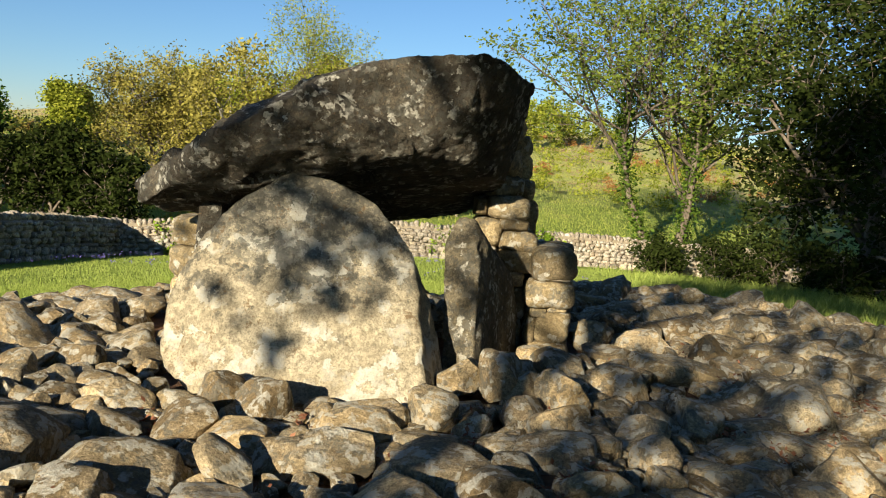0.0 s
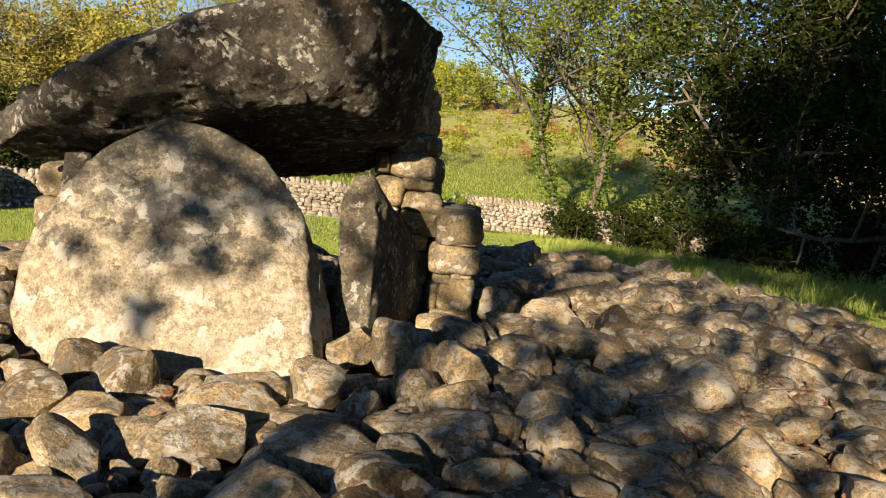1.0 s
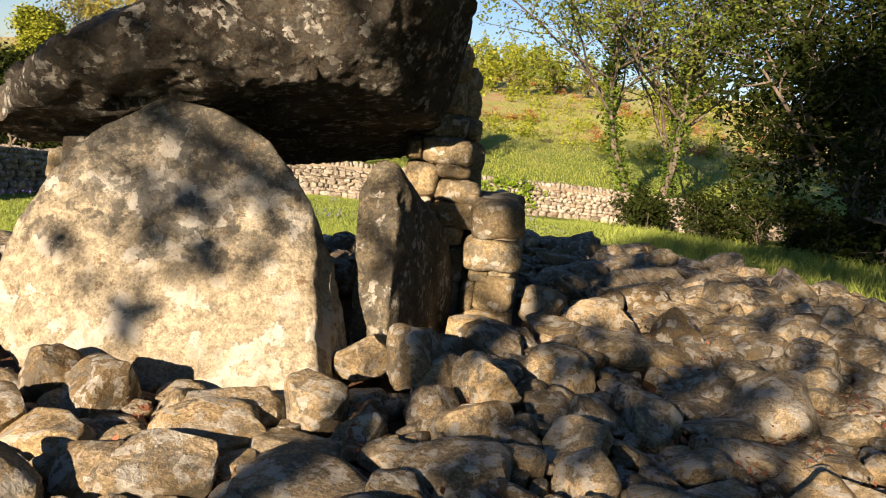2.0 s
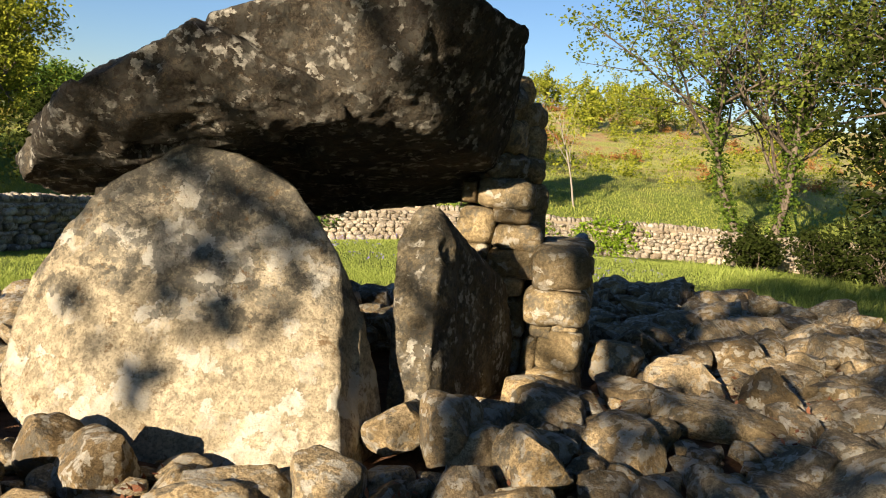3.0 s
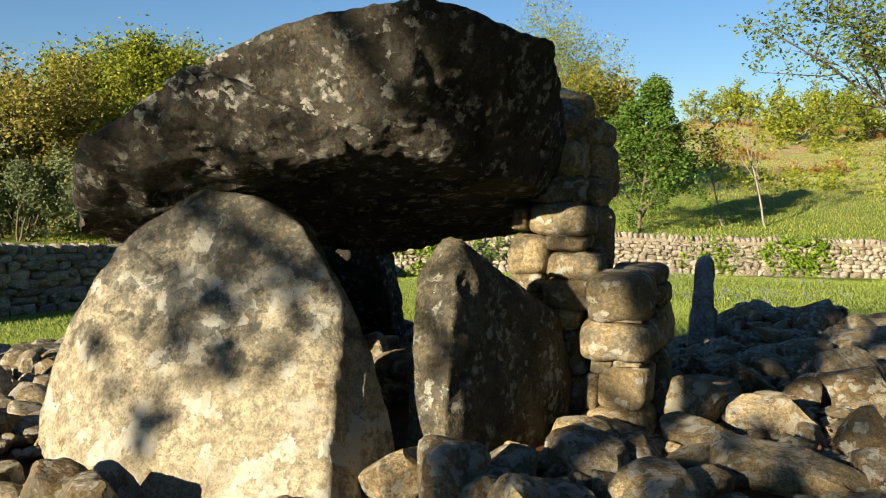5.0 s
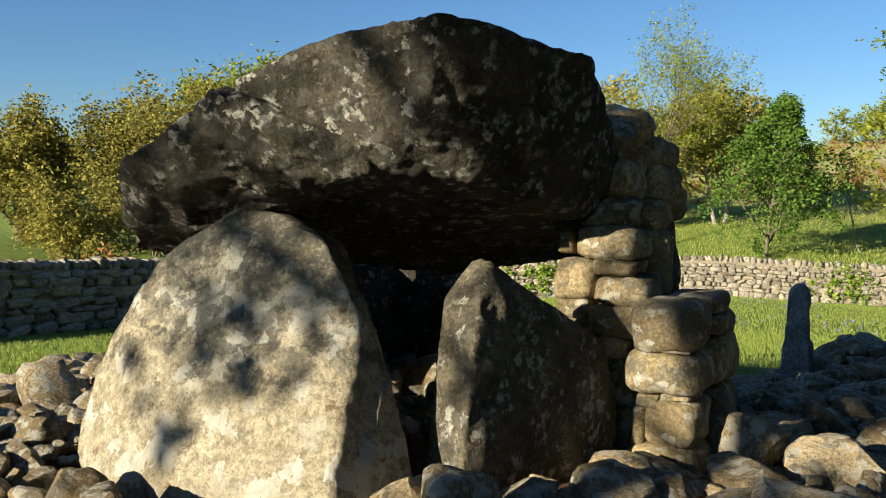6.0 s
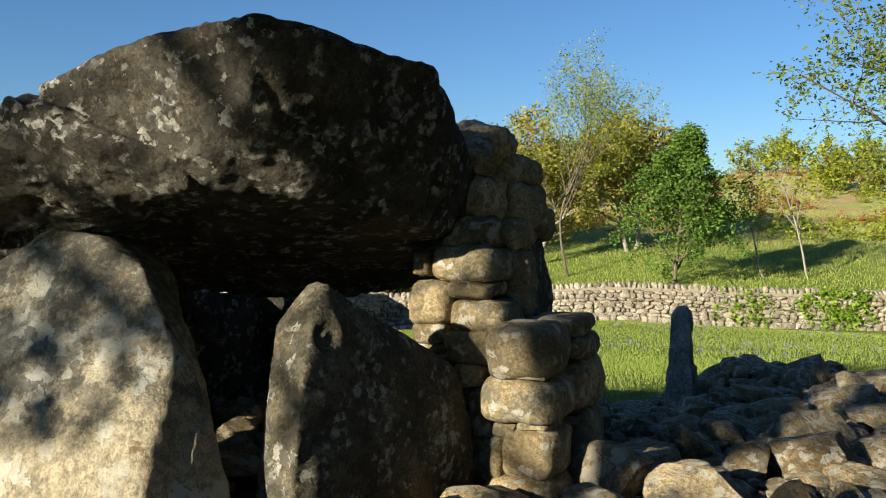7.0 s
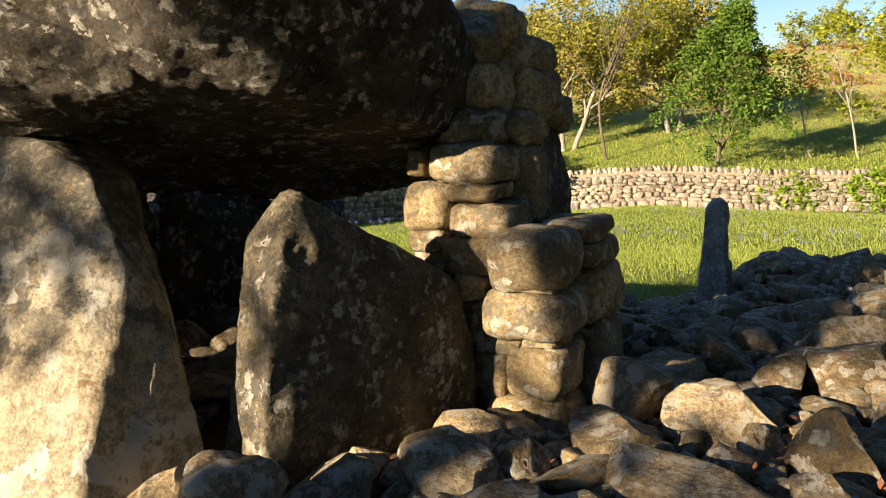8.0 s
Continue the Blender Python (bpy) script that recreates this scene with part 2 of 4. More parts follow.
def boulder(seed, level=3, cuts=7, power=2.6, rough=0.05):
    """A worn field stone about 1 across its half length: rounded, with a few flat breaks."""
    rng = np.random.default_rng(seed)
    d, faces = BALL[level]
    p = squared(d, (1.0, rng.uniform(0.70, 0.95), rng.uniform(0.5, 0.8)), power)
    for _ in range(cuts):
        n = rng.normal(size=3)
        n /= np.linalg.norm(n)
        limit = (p @ n).max() * rng.uniform(0.58, 0.90)
        over = np.maximum(p @ n - limit, 0)
        p = p - np.outer(over * 0.97, n)
    shift = rng.uniform(0, 50, 3)
    p = p + d * (rough * 1.6 * lumps(p, 1.3, 2, shift) + rough * 0.7 * lumps(p, 4.5, 3, shift))[:, None]
    return p, faces


def block(seed, half, level=4, power=7.0, rough=0.02):
    """A squared building stone with worn arrises."""
    rng = np.random.default_rng(seed)
    d, faces = BALL[level]
    p = squared(d, half, power)
    shift = rng.uniform(0, 50, 3)
    taper = rng.uniform(-0.07, 0.07, 3)
    p = p * (1 + taper * (p[:, [2, 2, 0]] / np.array(half)[[2, 2, 0]]))
    return p + d * (rough * 1.6 * lumps(p, 3.5, 3, shift) + rough * 0.8 * lumps(p, 14, 3, shift))[:, None], faces


def spanned(corners, centre):
    """The planes of the block spanned by its corners, as normals and distances from the centre."""
    bm = bmesh.new()
    for c in corners:
        bm.verts.new(c)
    bmesh.ops.convex_hull(bm, input=bm.verts)
    bm.normal_update()
    planes = {}
    for f in bm.faces:
        n = f.normal.copy()
        off = n.dot(f.verts[0].co - Vector(centre))
        if off < 0:
            n, off = -n, -off
        planes[tuple(round(c, 2) for c in n)] = (*n, off)
    bm.free()
    return np.array(list(planes.values()))


def hewn(name, blocks, mat, seed, level=5, crisp=30, rough=0.03, broken=0.6, worse=None, centre=None, scoop=None):
    """A great stone: the union of blocks that share a middle, each spanned by its corners; arrises worn round (less so the higher crisp is), faces left rough.
    worse: how much more broken at a point; scoop: where a flake has come off, with radius and depth."""
    if not isinstance(blocks[0], list):
        blocks = [blocks]
    everything = np.array([c for b in blocks for c in b])
    centre = np.mean(everything, 0) if centre is None else np.array(centre)
    d, faces = BALL[level]
    d = d * np.ptp(everything, 0) / 2
    d = d / np.linalg.norm(d, axis=1)[:, None]
    reach, normal = np.zeros(len(d)), np.zeros((len(d), 3))
    for corners in blocks:
        planes = spanned(corners, centre)
        near = np.maximum(d @ planes[:, :3].T, 1e-6) / planes[:, 3]
        peak = near.max(1)
        share = (near / peak[:, None]) ** crisp
        far = 1.0 / (peak * share.sum(1) ** (1.0 / crisp))
        out = (planes[:, :3][None] * share[:, :, None]).sum(1)
        out /= np.linalg.norm(out, axis=1)[:, None]
        more = far > reach
        reach, normal = np.where(more, far, reach), np.where(more[:, None], out, normal)
    p = centre + d * reach[:, None] * 1.008
    shift = Vector(np.random.default_rng(seed).uniform(0, 60, 3))
    push = []
    for x, y, z in p:
        q = Vector((x, y, z))
        swell = 0.9 * noise.fractal(q * 1.7 + shift, 1.0, 2.0, 3)
        gaps = noise.voronoi(q * 2.6 + shift * 0.7)[0]
        chip = -1.2 * max(0.0, 0.22 - (gaps[1] - gaps[0]))
        flake = 0.8 * abs(noise.noise(q * 4.5 + shift * 1.3)) - 0.2
        fine = 0.32 * noise.fractal(q * 14 + shift, 0.8, 2.1, 4)
        face = noise.voronoi(q * 2.3 + shift * 0.4)[1][0]
        tilt = (q * 2.3 + shift * 0.4 - face).dot(noise.noise_vector(face * 3.7))
        small = noise.voronoi(q * 7.1 + shift * 0.9)[1][0]
        tilt += 0.30 * (q * 7.1 + shift * 0.9 - small).dot(noise.noise_vector(small * 2.9))
        fine += broken * 3.0 * tilt * (worse(x, y, z) if worse else 1.0)
        lift = rough * (swell + chip + flake + fine)
        if scoop:
            gap = (q - Vector(scoop[0])).length / scoop[1]
            lift -= scoop[2] * smooth(1.0, 0.75, gap)
        push.append(lift)
    return mesh_from(name, (p + normal * np.array(push)[:, None]).tolist(), faces.tolist(), mat)


# ---- lie of the land ----
def smooth(a, b, v):
    k = min(max((v - a) / (b - a), 0.0), 1.0)
    return k * k * (3 - 2 * k)


def cairn_reach(x, y):
    """0 in the middle of the cairn, 1 on its edge."""
    wob = 0.06 * noise.noise(Vector((x * 0.5, y * 0.5, 3.3)))
    bay = 0.34 * smooth(1.9, 0.2, x) * smooth(8.4, 11.3, y) * smooth(-4.8, -1.5, x)
    return math.hypot((x - 1.2) / 6.3, (y - 5.5) / 9.0) + wob + bay


def wall_line(x):
    return 33.4 + 0.28 * x


def field(x, y):
    """The meadow falls away from the cairn to the wall, and the hill rises behind it."""
    z = -0.38 - 0.084 * (min(max(y, -6), 36) - 9) - 0.09 * min(max(-4.0 - x, 0), 9) - 0.02 * min(max(x - 6, 0), 20)
    past = max(y - wall_line(min(max(x, -11), 30)) - 1.0, 0.0)
    side = max(-12.5 - x, 0.0)
    rise = 0.115 * past - 0.012 * min(past, 30) + 0.02 * max(past - 60, 0)
    rise = rise if rise < 9 else 9 + 5 * math.tanh((rise - 9) / 14)
    rise *= 1 - 0.45 * smooth(-25, -70, x)
    z += rise + 0.055 * min(side, 24)
    return z + 0.10 * noise.noise(Vector((x * 0.13, y * 0.13, 0))) * smooth(8, 30, math.hypot(x, y))


def cairn_top(x, y):
    k = cairn_reach(x, y)
    z = -0.07 + 0.07 * noise.noise(Vector((x * 0.7, y * 0.7, 9.1)))
    z -= 0.30 * math.exp(-((x - 1.0) / 0.9) ** 2 - ((y - 10.4) / 1.2) ** 2)
    return z + (field(x, y) - 0.10 - z) * smooth(0.62, 1.03, k)


def sheet(name, xs, ys, height, mat):
    verts = [(x, y, height(x, y)) for y in ys for x in xs]
    n = len(xs)
    faces = [(i + j * n, i + 1 + j * n, i + 1 + (j + 1) * n, i + (j + 1) * n) for j in range(len(ys) - 1) for i in range(n - 1)]
    return new(name, mesh_from(name, verts, faces, mat))


def steps(*stretches):
    out = []
    for a, b, d in stretches:
        n = max(1, round((b - a) / d))
        out += [a + (b - a) * i / n for i in range(n)]
    return out + [stretches[-1][1]]


def ground_height(x, y):
    return field(x, y) - 0.95 * smooth(1.02, 0.88, cairn_reach(x, y))


ground = sheet("ground", steps((-600, -60, 45), (-60, -16, 2.2), (-16, 16, 0.5), (16, 60, 2.2), (60, 600, 45)),
               steps((-500, -30, 47), (-30, -4, 2), (-4, 40, 0.5), (40, 130, 2.5), (130, 700, 57)), ground_height, TURF)
tagged(ground, "bright green meadow rising to a rough grassy hillside", "ground", kind="structure")

# ---- the burial chamber ----
def stone_thing(name, me, label, category):
    return tagged(new(name, me), label, category)


# the upper slab, with its clean break to the dark end, and the shattered lump at the low end
cap_slab = [
    (-0.36, 5.87, 2.10), (0.16, 5.90, 2.17), (0.25, 6.00, 2.175), (0.12, 5.955, 1.89), (-0.05, 6.00, 1.654), (0.405, 6.21, 2.095), (0.576, 6.74, 2.064),
    (0.54, 7.00, 1.90), (0.12, 6.35, 1.47), (0.42, 6.92, 1.33), (-0.85, 5.80, 1.92), (-0.58, 5.885, 1.75), (-0.30, 5.985, 1.60), (-0.30, 6.10, 1.47), (-0.52, 6.08, 1.43),
    (-1.05, 6.25, 1.94), (-1.20, 6.25, 1.28), (0.50, 7.35, 1.50), (0.40, 8.30, 1.12), (0.12, 8.55, 0.95), (-1.05, 8.60, 0.74), (-0.40, 8.40, 1.62),
    (-1.90, 7.70, 1.10), (-1.95, 7.60, 0.86), (0.25, 7.70, 1.85)]
cap_lump = [
    (-0.90, 5.69, 1.875), (-0.75, 5.71, 1.715), (-0.58, 5.79, 1.665), (-0.62, 5.84, 1.56), (-0.58, 6.06, 1.455), (-0.28, 5.99, 1.63), (-0.25, 6.03, 1.50), (-1.14, 5.77, 1.43), (-1.18, 5.66, 1.695),
    (-1.10, 5.68, 1.77), (-1.46, 5.67, 1.54), (-1.63, 5.80, 1.39), (-1.66, 5.98, 1.52), (-1.72, 5.92, 1.25), (-2.12, 6.29, 1.02), (-2.24, 6.45, 1.16),
    (-2.30, 6.62, 0.98), (-2.05, 6.60, 0.93), (-1.25, 6.00, 1.28), (-1.0, 6.05, 1.92), (-0.1, 7.1, 1.78), (-0.1, 7.1, 1.40), (-1.9, 7.6, 1.05), (-1.9, 7.6, 0.9)]
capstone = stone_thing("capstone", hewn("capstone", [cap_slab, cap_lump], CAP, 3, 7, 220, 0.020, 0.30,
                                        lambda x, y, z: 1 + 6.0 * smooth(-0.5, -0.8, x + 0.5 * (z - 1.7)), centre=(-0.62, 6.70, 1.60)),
                       "huge shaded weathered capstone slab tilted over its supports", "standing stone")

slab_front = [(-1.03, 6.03, 1.315), (-0.76, 6.02, 1.27), (-0.46, 5.97, 1.15), (-0.28, 5.90, 0.97), (-0.16, 5.84, 0.78), (-0.20, 5.71, 0.60), (-0.15, 5.59, 0.39), (-0.06, 5.465, 0.18),
              (0.0, 5.30, -0.15), (-1.30, 5.29, -0.15), (-1.40, 5.36, -0.05), (-1.70, 5.50, 0.06), (-1.76, 5.57, 0.20), (-1.74, 5.71, 0.53), (-1.60, 5.79, 0.82),
              (-1.45, 5.84, 1.03), (-1.30, 5.93, 1.19)]
slab_corners = slab_front + [(x * 0.72 - 0.30, 5.86 + 0.44 * z, z * 0.97) for x, y, z in slab_front]
slab_corners += [(-0.10, 5.935, 0.65), (-0.03, 5.94, 0.40), (0.005, 5.94, 0.16), (0.08, 5.93, -0.12)]
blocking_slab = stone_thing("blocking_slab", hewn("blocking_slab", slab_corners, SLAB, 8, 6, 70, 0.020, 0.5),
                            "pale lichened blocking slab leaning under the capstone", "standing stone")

jamb_corners = [(0.05, 5.99, -0.15), (0.26, 5.97, -0.15), (0.045, 6.063, 0.166), (0.242, 6.045, 0.175), (0.34, 7.20, -0.15), (0.63, 7.14, -0.15), (0.008, 6.30, 0.88),
                (0.255, 6.155, 0.76), (0.30, 6.34, 0.90), (0.10, 6.45, 1.06), (0.21, 6.39, 1.065), (0.33, 6.70, 0.88), (0.42, 7.0, 0.71), (0.12, 6.72, 0.90), (0.25, 7.10, 0.70),
                (0.56, 7.10, 0.58), (0.63, 7.14, 0.30), (0.34, 7.18, 0.50)]
portal_jamb = stone_thing("portal_jamb", hewn("portal_jamb", jamb_corners, JAMB, 21, 6, 130, 0.014, 0.5, scoop=((0.30, 6.27, 0.87), 0.075, 0.028)),
                          "upright portal stone with a pointed top and pale lichened edge", "standing stone")

# rear and chamber stones use the capstone's dark tones as painted shade
rear_corners = [(0.42, 7.72, -0.3), (0.78, 7.74, -0.3), (0.66, 8.55, -0.3), (0.57, 8.95, -0.3), (0.3, 8.9, -0.3), (0.46, 7.74, 1.22), (0.70, 7.76, 1.26),
                (0.60, 8.50, 1.24), (0.35, 8.6, 1.2), (0.755, 7.76, 0.70), (0.64, 8.55, 0.70), (0.56, 8.9, 0.6)]
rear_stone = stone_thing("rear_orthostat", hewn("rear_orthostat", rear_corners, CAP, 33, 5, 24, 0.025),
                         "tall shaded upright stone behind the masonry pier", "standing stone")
# closes the chamber's open side so that less light gets in
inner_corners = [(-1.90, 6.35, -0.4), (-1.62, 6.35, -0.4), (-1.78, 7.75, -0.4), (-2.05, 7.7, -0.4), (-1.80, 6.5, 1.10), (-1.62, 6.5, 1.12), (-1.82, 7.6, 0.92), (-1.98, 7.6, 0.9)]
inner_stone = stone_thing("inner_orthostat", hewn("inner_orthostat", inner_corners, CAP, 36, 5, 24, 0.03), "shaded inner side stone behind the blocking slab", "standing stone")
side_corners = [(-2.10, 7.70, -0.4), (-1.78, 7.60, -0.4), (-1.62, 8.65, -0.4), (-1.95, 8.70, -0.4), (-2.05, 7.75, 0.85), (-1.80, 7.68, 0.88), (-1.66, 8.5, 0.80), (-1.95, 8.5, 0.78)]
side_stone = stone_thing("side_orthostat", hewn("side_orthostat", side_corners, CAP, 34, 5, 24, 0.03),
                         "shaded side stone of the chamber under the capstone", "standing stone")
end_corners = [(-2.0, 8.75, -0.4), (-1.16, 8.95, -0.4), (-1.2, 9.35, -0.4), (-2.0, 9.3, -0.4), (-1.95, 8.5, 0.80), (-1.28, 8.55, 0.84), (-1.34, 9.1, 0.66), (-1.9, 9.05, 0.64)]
end_stone = stone_thing("end_stone", hewn("end_stone", end_corners, CAP, 35, 5, 24, 0.03), "shaded end stone holding up the back of the capstone", "standing stone")
post_corners = [(1.00, 10.84, -0.7), (1.30, 10.80, -0.7), (1.32, 11.02, -0.7), (1.0, 11.05, -0.7), (1.06, 10.82, 0.46), (1.24, 10.78, 0.50), (1.24, 10.96, 0.52), (1.08, 10.98, 0.52),
                (1.13, 10.84, 0.59), (1.20, 10.86, 0.60), (1.18, 10.92, 0.58)]
post = stone_thing("stone_post", hewn("stone_post", post_corners, POST, 41, 5, 24, 0.016), "narrow grey upright stone standing in the cairn", "standing stone")


def pier(name, label, courses, seed):
    """Masonry: each course is x, z from and to, y from and to."""
    root = tagged(empty(name, (courses[0][0], courses[0][4], 0)), label, "masonry pier")
    core = []
    for k, (x0, x1, z0, z1, y0, y1) in enumerate(courses):
        half = ((x1 - x0) / 2 + 0.004, (y1 - y0) / 2, (z1 - z0) / 2 + 0.004)
        p, f = block(seed + k, half, power=(4.6 if (x1 - x0) > 0.2 else 6.5) if z0 < 1.15 else 3.2, rough=0.013 if z0 < 1.15 else 0.028)
        at = Vector(((x0 + x1) / 2, (y0 + y1) / 2, (z0 + z1) / 2)) - root.location
        inset = (0.05, 0.05) if z0 < 1.15 else (0.09, 0.10)
        core.append((x0 + inset[0], x1 - inset[0], y0 + inset[1], y1 - inset[1], z0 + 0.01, z1 - (0.025 if z0 < 1.15 else 0.06)))
        part("pier_stone", mesh_from("pier_stone", p, f, PIER), root, m=Matrix.Translation(at) @ Euler((0, 0.05 * math.sin(7.0 * k), 0.06 * math.sin(11.0 * k))).to_matrix().to_4x4())
    v, f = [], []
    for x0, x1, y0, y1, z0, z1 in core:
        v += [Vector(c) - root.location for c in itertools.product((x0, x1), (y0, y1), (z0, z1))]
        n = len(v) - 8
        f += [tuple(n + i for i in q) for q in ((0, 1, 3, 2), (4, 6, 7, 5), (0, 4, 5, 1), (2, 3, 7, 6), (0, 2, 6, 4), (1, 5, 7, 3))]
    part("mortar", mesh_from("mortar", v, f, MORTAR, False), root, "sandy lime mortar in the joints")["kind"] = "stuff"
    return root


pier("portal_pier", "rough masonry pier of stacked brown stones under the capstone", [
    (0.22, 0.33, 1.04, 1.19, 7.22, 7.62), (0.335, 0.69, 1.02, 1.20, 7.22, 7.66), (0.215, 0.455, 0.79, 1.02, 7.20, 7.60), (0.43, 0.675, 0.94, 1.02, 7.20, 7.60),
    (0.455, 0.755, 0.77, 0.93, 7.21, 7.62), (0.235, 0.43, 0.69, 0.79, 7.22, 7.60), (0.42, 0.78, 0.59, 0.775, 7.17, 7.62), (0.25, 0.44, 0.55, 0.69, 7.25, 7.62),
    (0.50, 0.665, 0.48, 0.595, 7.17, 7.50), (0.30, 0.52, 0.25, 0.55, 7.30, 7.66), (0.48, 0.70, 0.20, 0.48, 7.24, 7.62), (0.36, 0.68, -0.2, 0.22, 7.26, 7.66),
    (0.30, 0.62, 1.19, 1.38, 7.34, 7.76), (0.26, 0.60, 1.36, 1.60, 7.40, 7.86), (0.50, 0.74, 1.17, 1.36, 7.56, 7.92), (0.30, 0.58, 1.57, 1.80, 7.46, 7.90),
    (0.40, 0.72, 1.30, 1.58, 7.72, 8.24), (0.34, 0.70, 1.54, 1.74, 7.70, 8.22), (0.22, 0.61, 1.66, 1.88, 7.56, 8.06), (0.60, 0.77, 0.78, 1.18, 7.58, 7.78), (0.30, 0.66, 1.22, 1.44, 8.10, 8.56)], 100)
pier("block_pier", "low pier of squared sunlit stone blocks beside the portal", [
    (0.665, 1.085, -0.22, 0.05, 7.08, 7.50), (0.78, 1.07, 0.05, 0.315, 7.10, 7.48), (0.70, 0.78, 0.03, 0.25, 7.14, 7.46), (0.72, 0.865, 0.25, 0.34, 7.10, 7.46),
    (0.865, 1.04, 0.31, 0.345, 7.11, 7.46), (0.685, 1.085, 0.34, 0.56, 7.05, 7.48), (0.71, 1.07, 0.56, 0.825, 7.04, 7.46),
    (0.78, 1.09, 0.72, 0.82, 7.48, 7.98), (0.80, 1.11, 0.60, 0.72, 7.48, 7.96), (0.76, 1.12, 0.32, 0.60, 7.48, 8.02), (0.76, 1.12, -0.25, 0.32, 7.50, 8.06)], 200)
pier("side_pier", "pale sunlit masonry pier under the low end of the capstone", [
    (-2.23, -1.86, 0.62, 0.87, 7.14, 7.60), (-2.24, -1.88, 0.36, 0.62, 7.12, 7.60), (-2.24, -1.84, 0.08, 0.36, 7.12, 7.62), (-2.28, -1.82, -0.35, 0.08, 7.10, 7.64)], 300)

# ---- trees ----
def tubes(lines, sides=6):
    """Tapered limbs along lines of points and radii, in one mesh."""
    verts, faces = [], []
    for points, radii in lines:
        base = len(verts)
        for k, (p, r) in enumerate(zip(points, radii)):
            ahead = (points[min(k + 1, len(points) - 1)] - points[max(k - 1, 0)]).normalized()
            u = ahead.orthogonal().normalized()
            v = ahead.cross(u)
            for s in range(sides):
                a = 2 * math.pi * s / sides
                verts.append(p + (u * math.cos(a) + v * math.sin(a)) * r)
        for k in range(len(points) - 1):
            for s in range(sides):
                a, b = base + k * sides + s, base + k * sides + (s + 1) % sides
                faces.append((a, b, b + sides, a + sides))
    return verts, faces


def grow(rng, at, way, length, radius, level, lines, tips, kids, angle, up, wander=0.22, bare=0.3, reach=1.0, taper=0.45):
    n = 5 if level else 8
    points, p, d = [at.copy()], at.copy(), way.normalized()
    for _ in range(n):
        d = (d + Vector(rng.normal(0, wander, 3)) * 0.5 + Vector((0, 0, up))).normalized()
        p = p + d * (length / n)
        points.append(p.copy())
    end = 0.35 if len(kids) > level else 0.12
    lines.append((points, [radius * (1 - (1 - end) * k / n) for k in range(n + 1)]))
    if level >= len(kids):
        tips += points[1:]
        return
    for k in range(kids[level]):
        f = bare + (1 - bare) * (k + rng.uniform(0.2, 0.9)) / kids[level]
        i = min(int(f * n), n - 1)
        start = points[i].lerp(points[i + 1], f * n - i)
        axis = (points[i + 1] - points[i]).normalized()
        side = axis.orthogonal().normalized()
        side.rotate(Matrix.Rotation(2.4 * k + rng.uniform(0, 1.2), 3, axis))
        turn = radians(angle) * rng.uniform(0.7, 1.25)
        grow(rng, start, axis * math.cos(turn) + side * math.sin(turn), length * reach * rng.uniform(0.42, 0.62) * (1.15 - taper * f), radius * 0.5 * (1.1 - 0.5 * f),
             level + 1, lines, tips, kids, angle, up * 0.7, wander, 0.2)


def leaves(rng, centres, count, sigma, size, flat=0.0):
    """Leaf quads scattered round the given centres."""
    centres = np.array([tuple(c) for c in centres])
    c = centres[rng.integers(0, len(centres), count)] + rng.normal(0, sigma, (count, 3))
    a = rng.normal(size=(count, 3))
    a[:, 2] *= 0.6
    a /= np.linalg.norm(a, axis=1)[:, None]
    b = np.cross(a, rng.normal(size=(count, 3)) + np.array([0, 0, flat]))
    b /= np.linalg.norm(b, axis=1)[:, None] + 1e-9
    s = size * rng.uniform(0.6, 1.3, count)[:, None]
    v = np.stack([c - a * s, c + b * s * 0.5, c + a * s, c - b * s * 0.5], 1).reshape(-1, 3)
    return v, np.arange(count * 4).reshape(-1, 4)


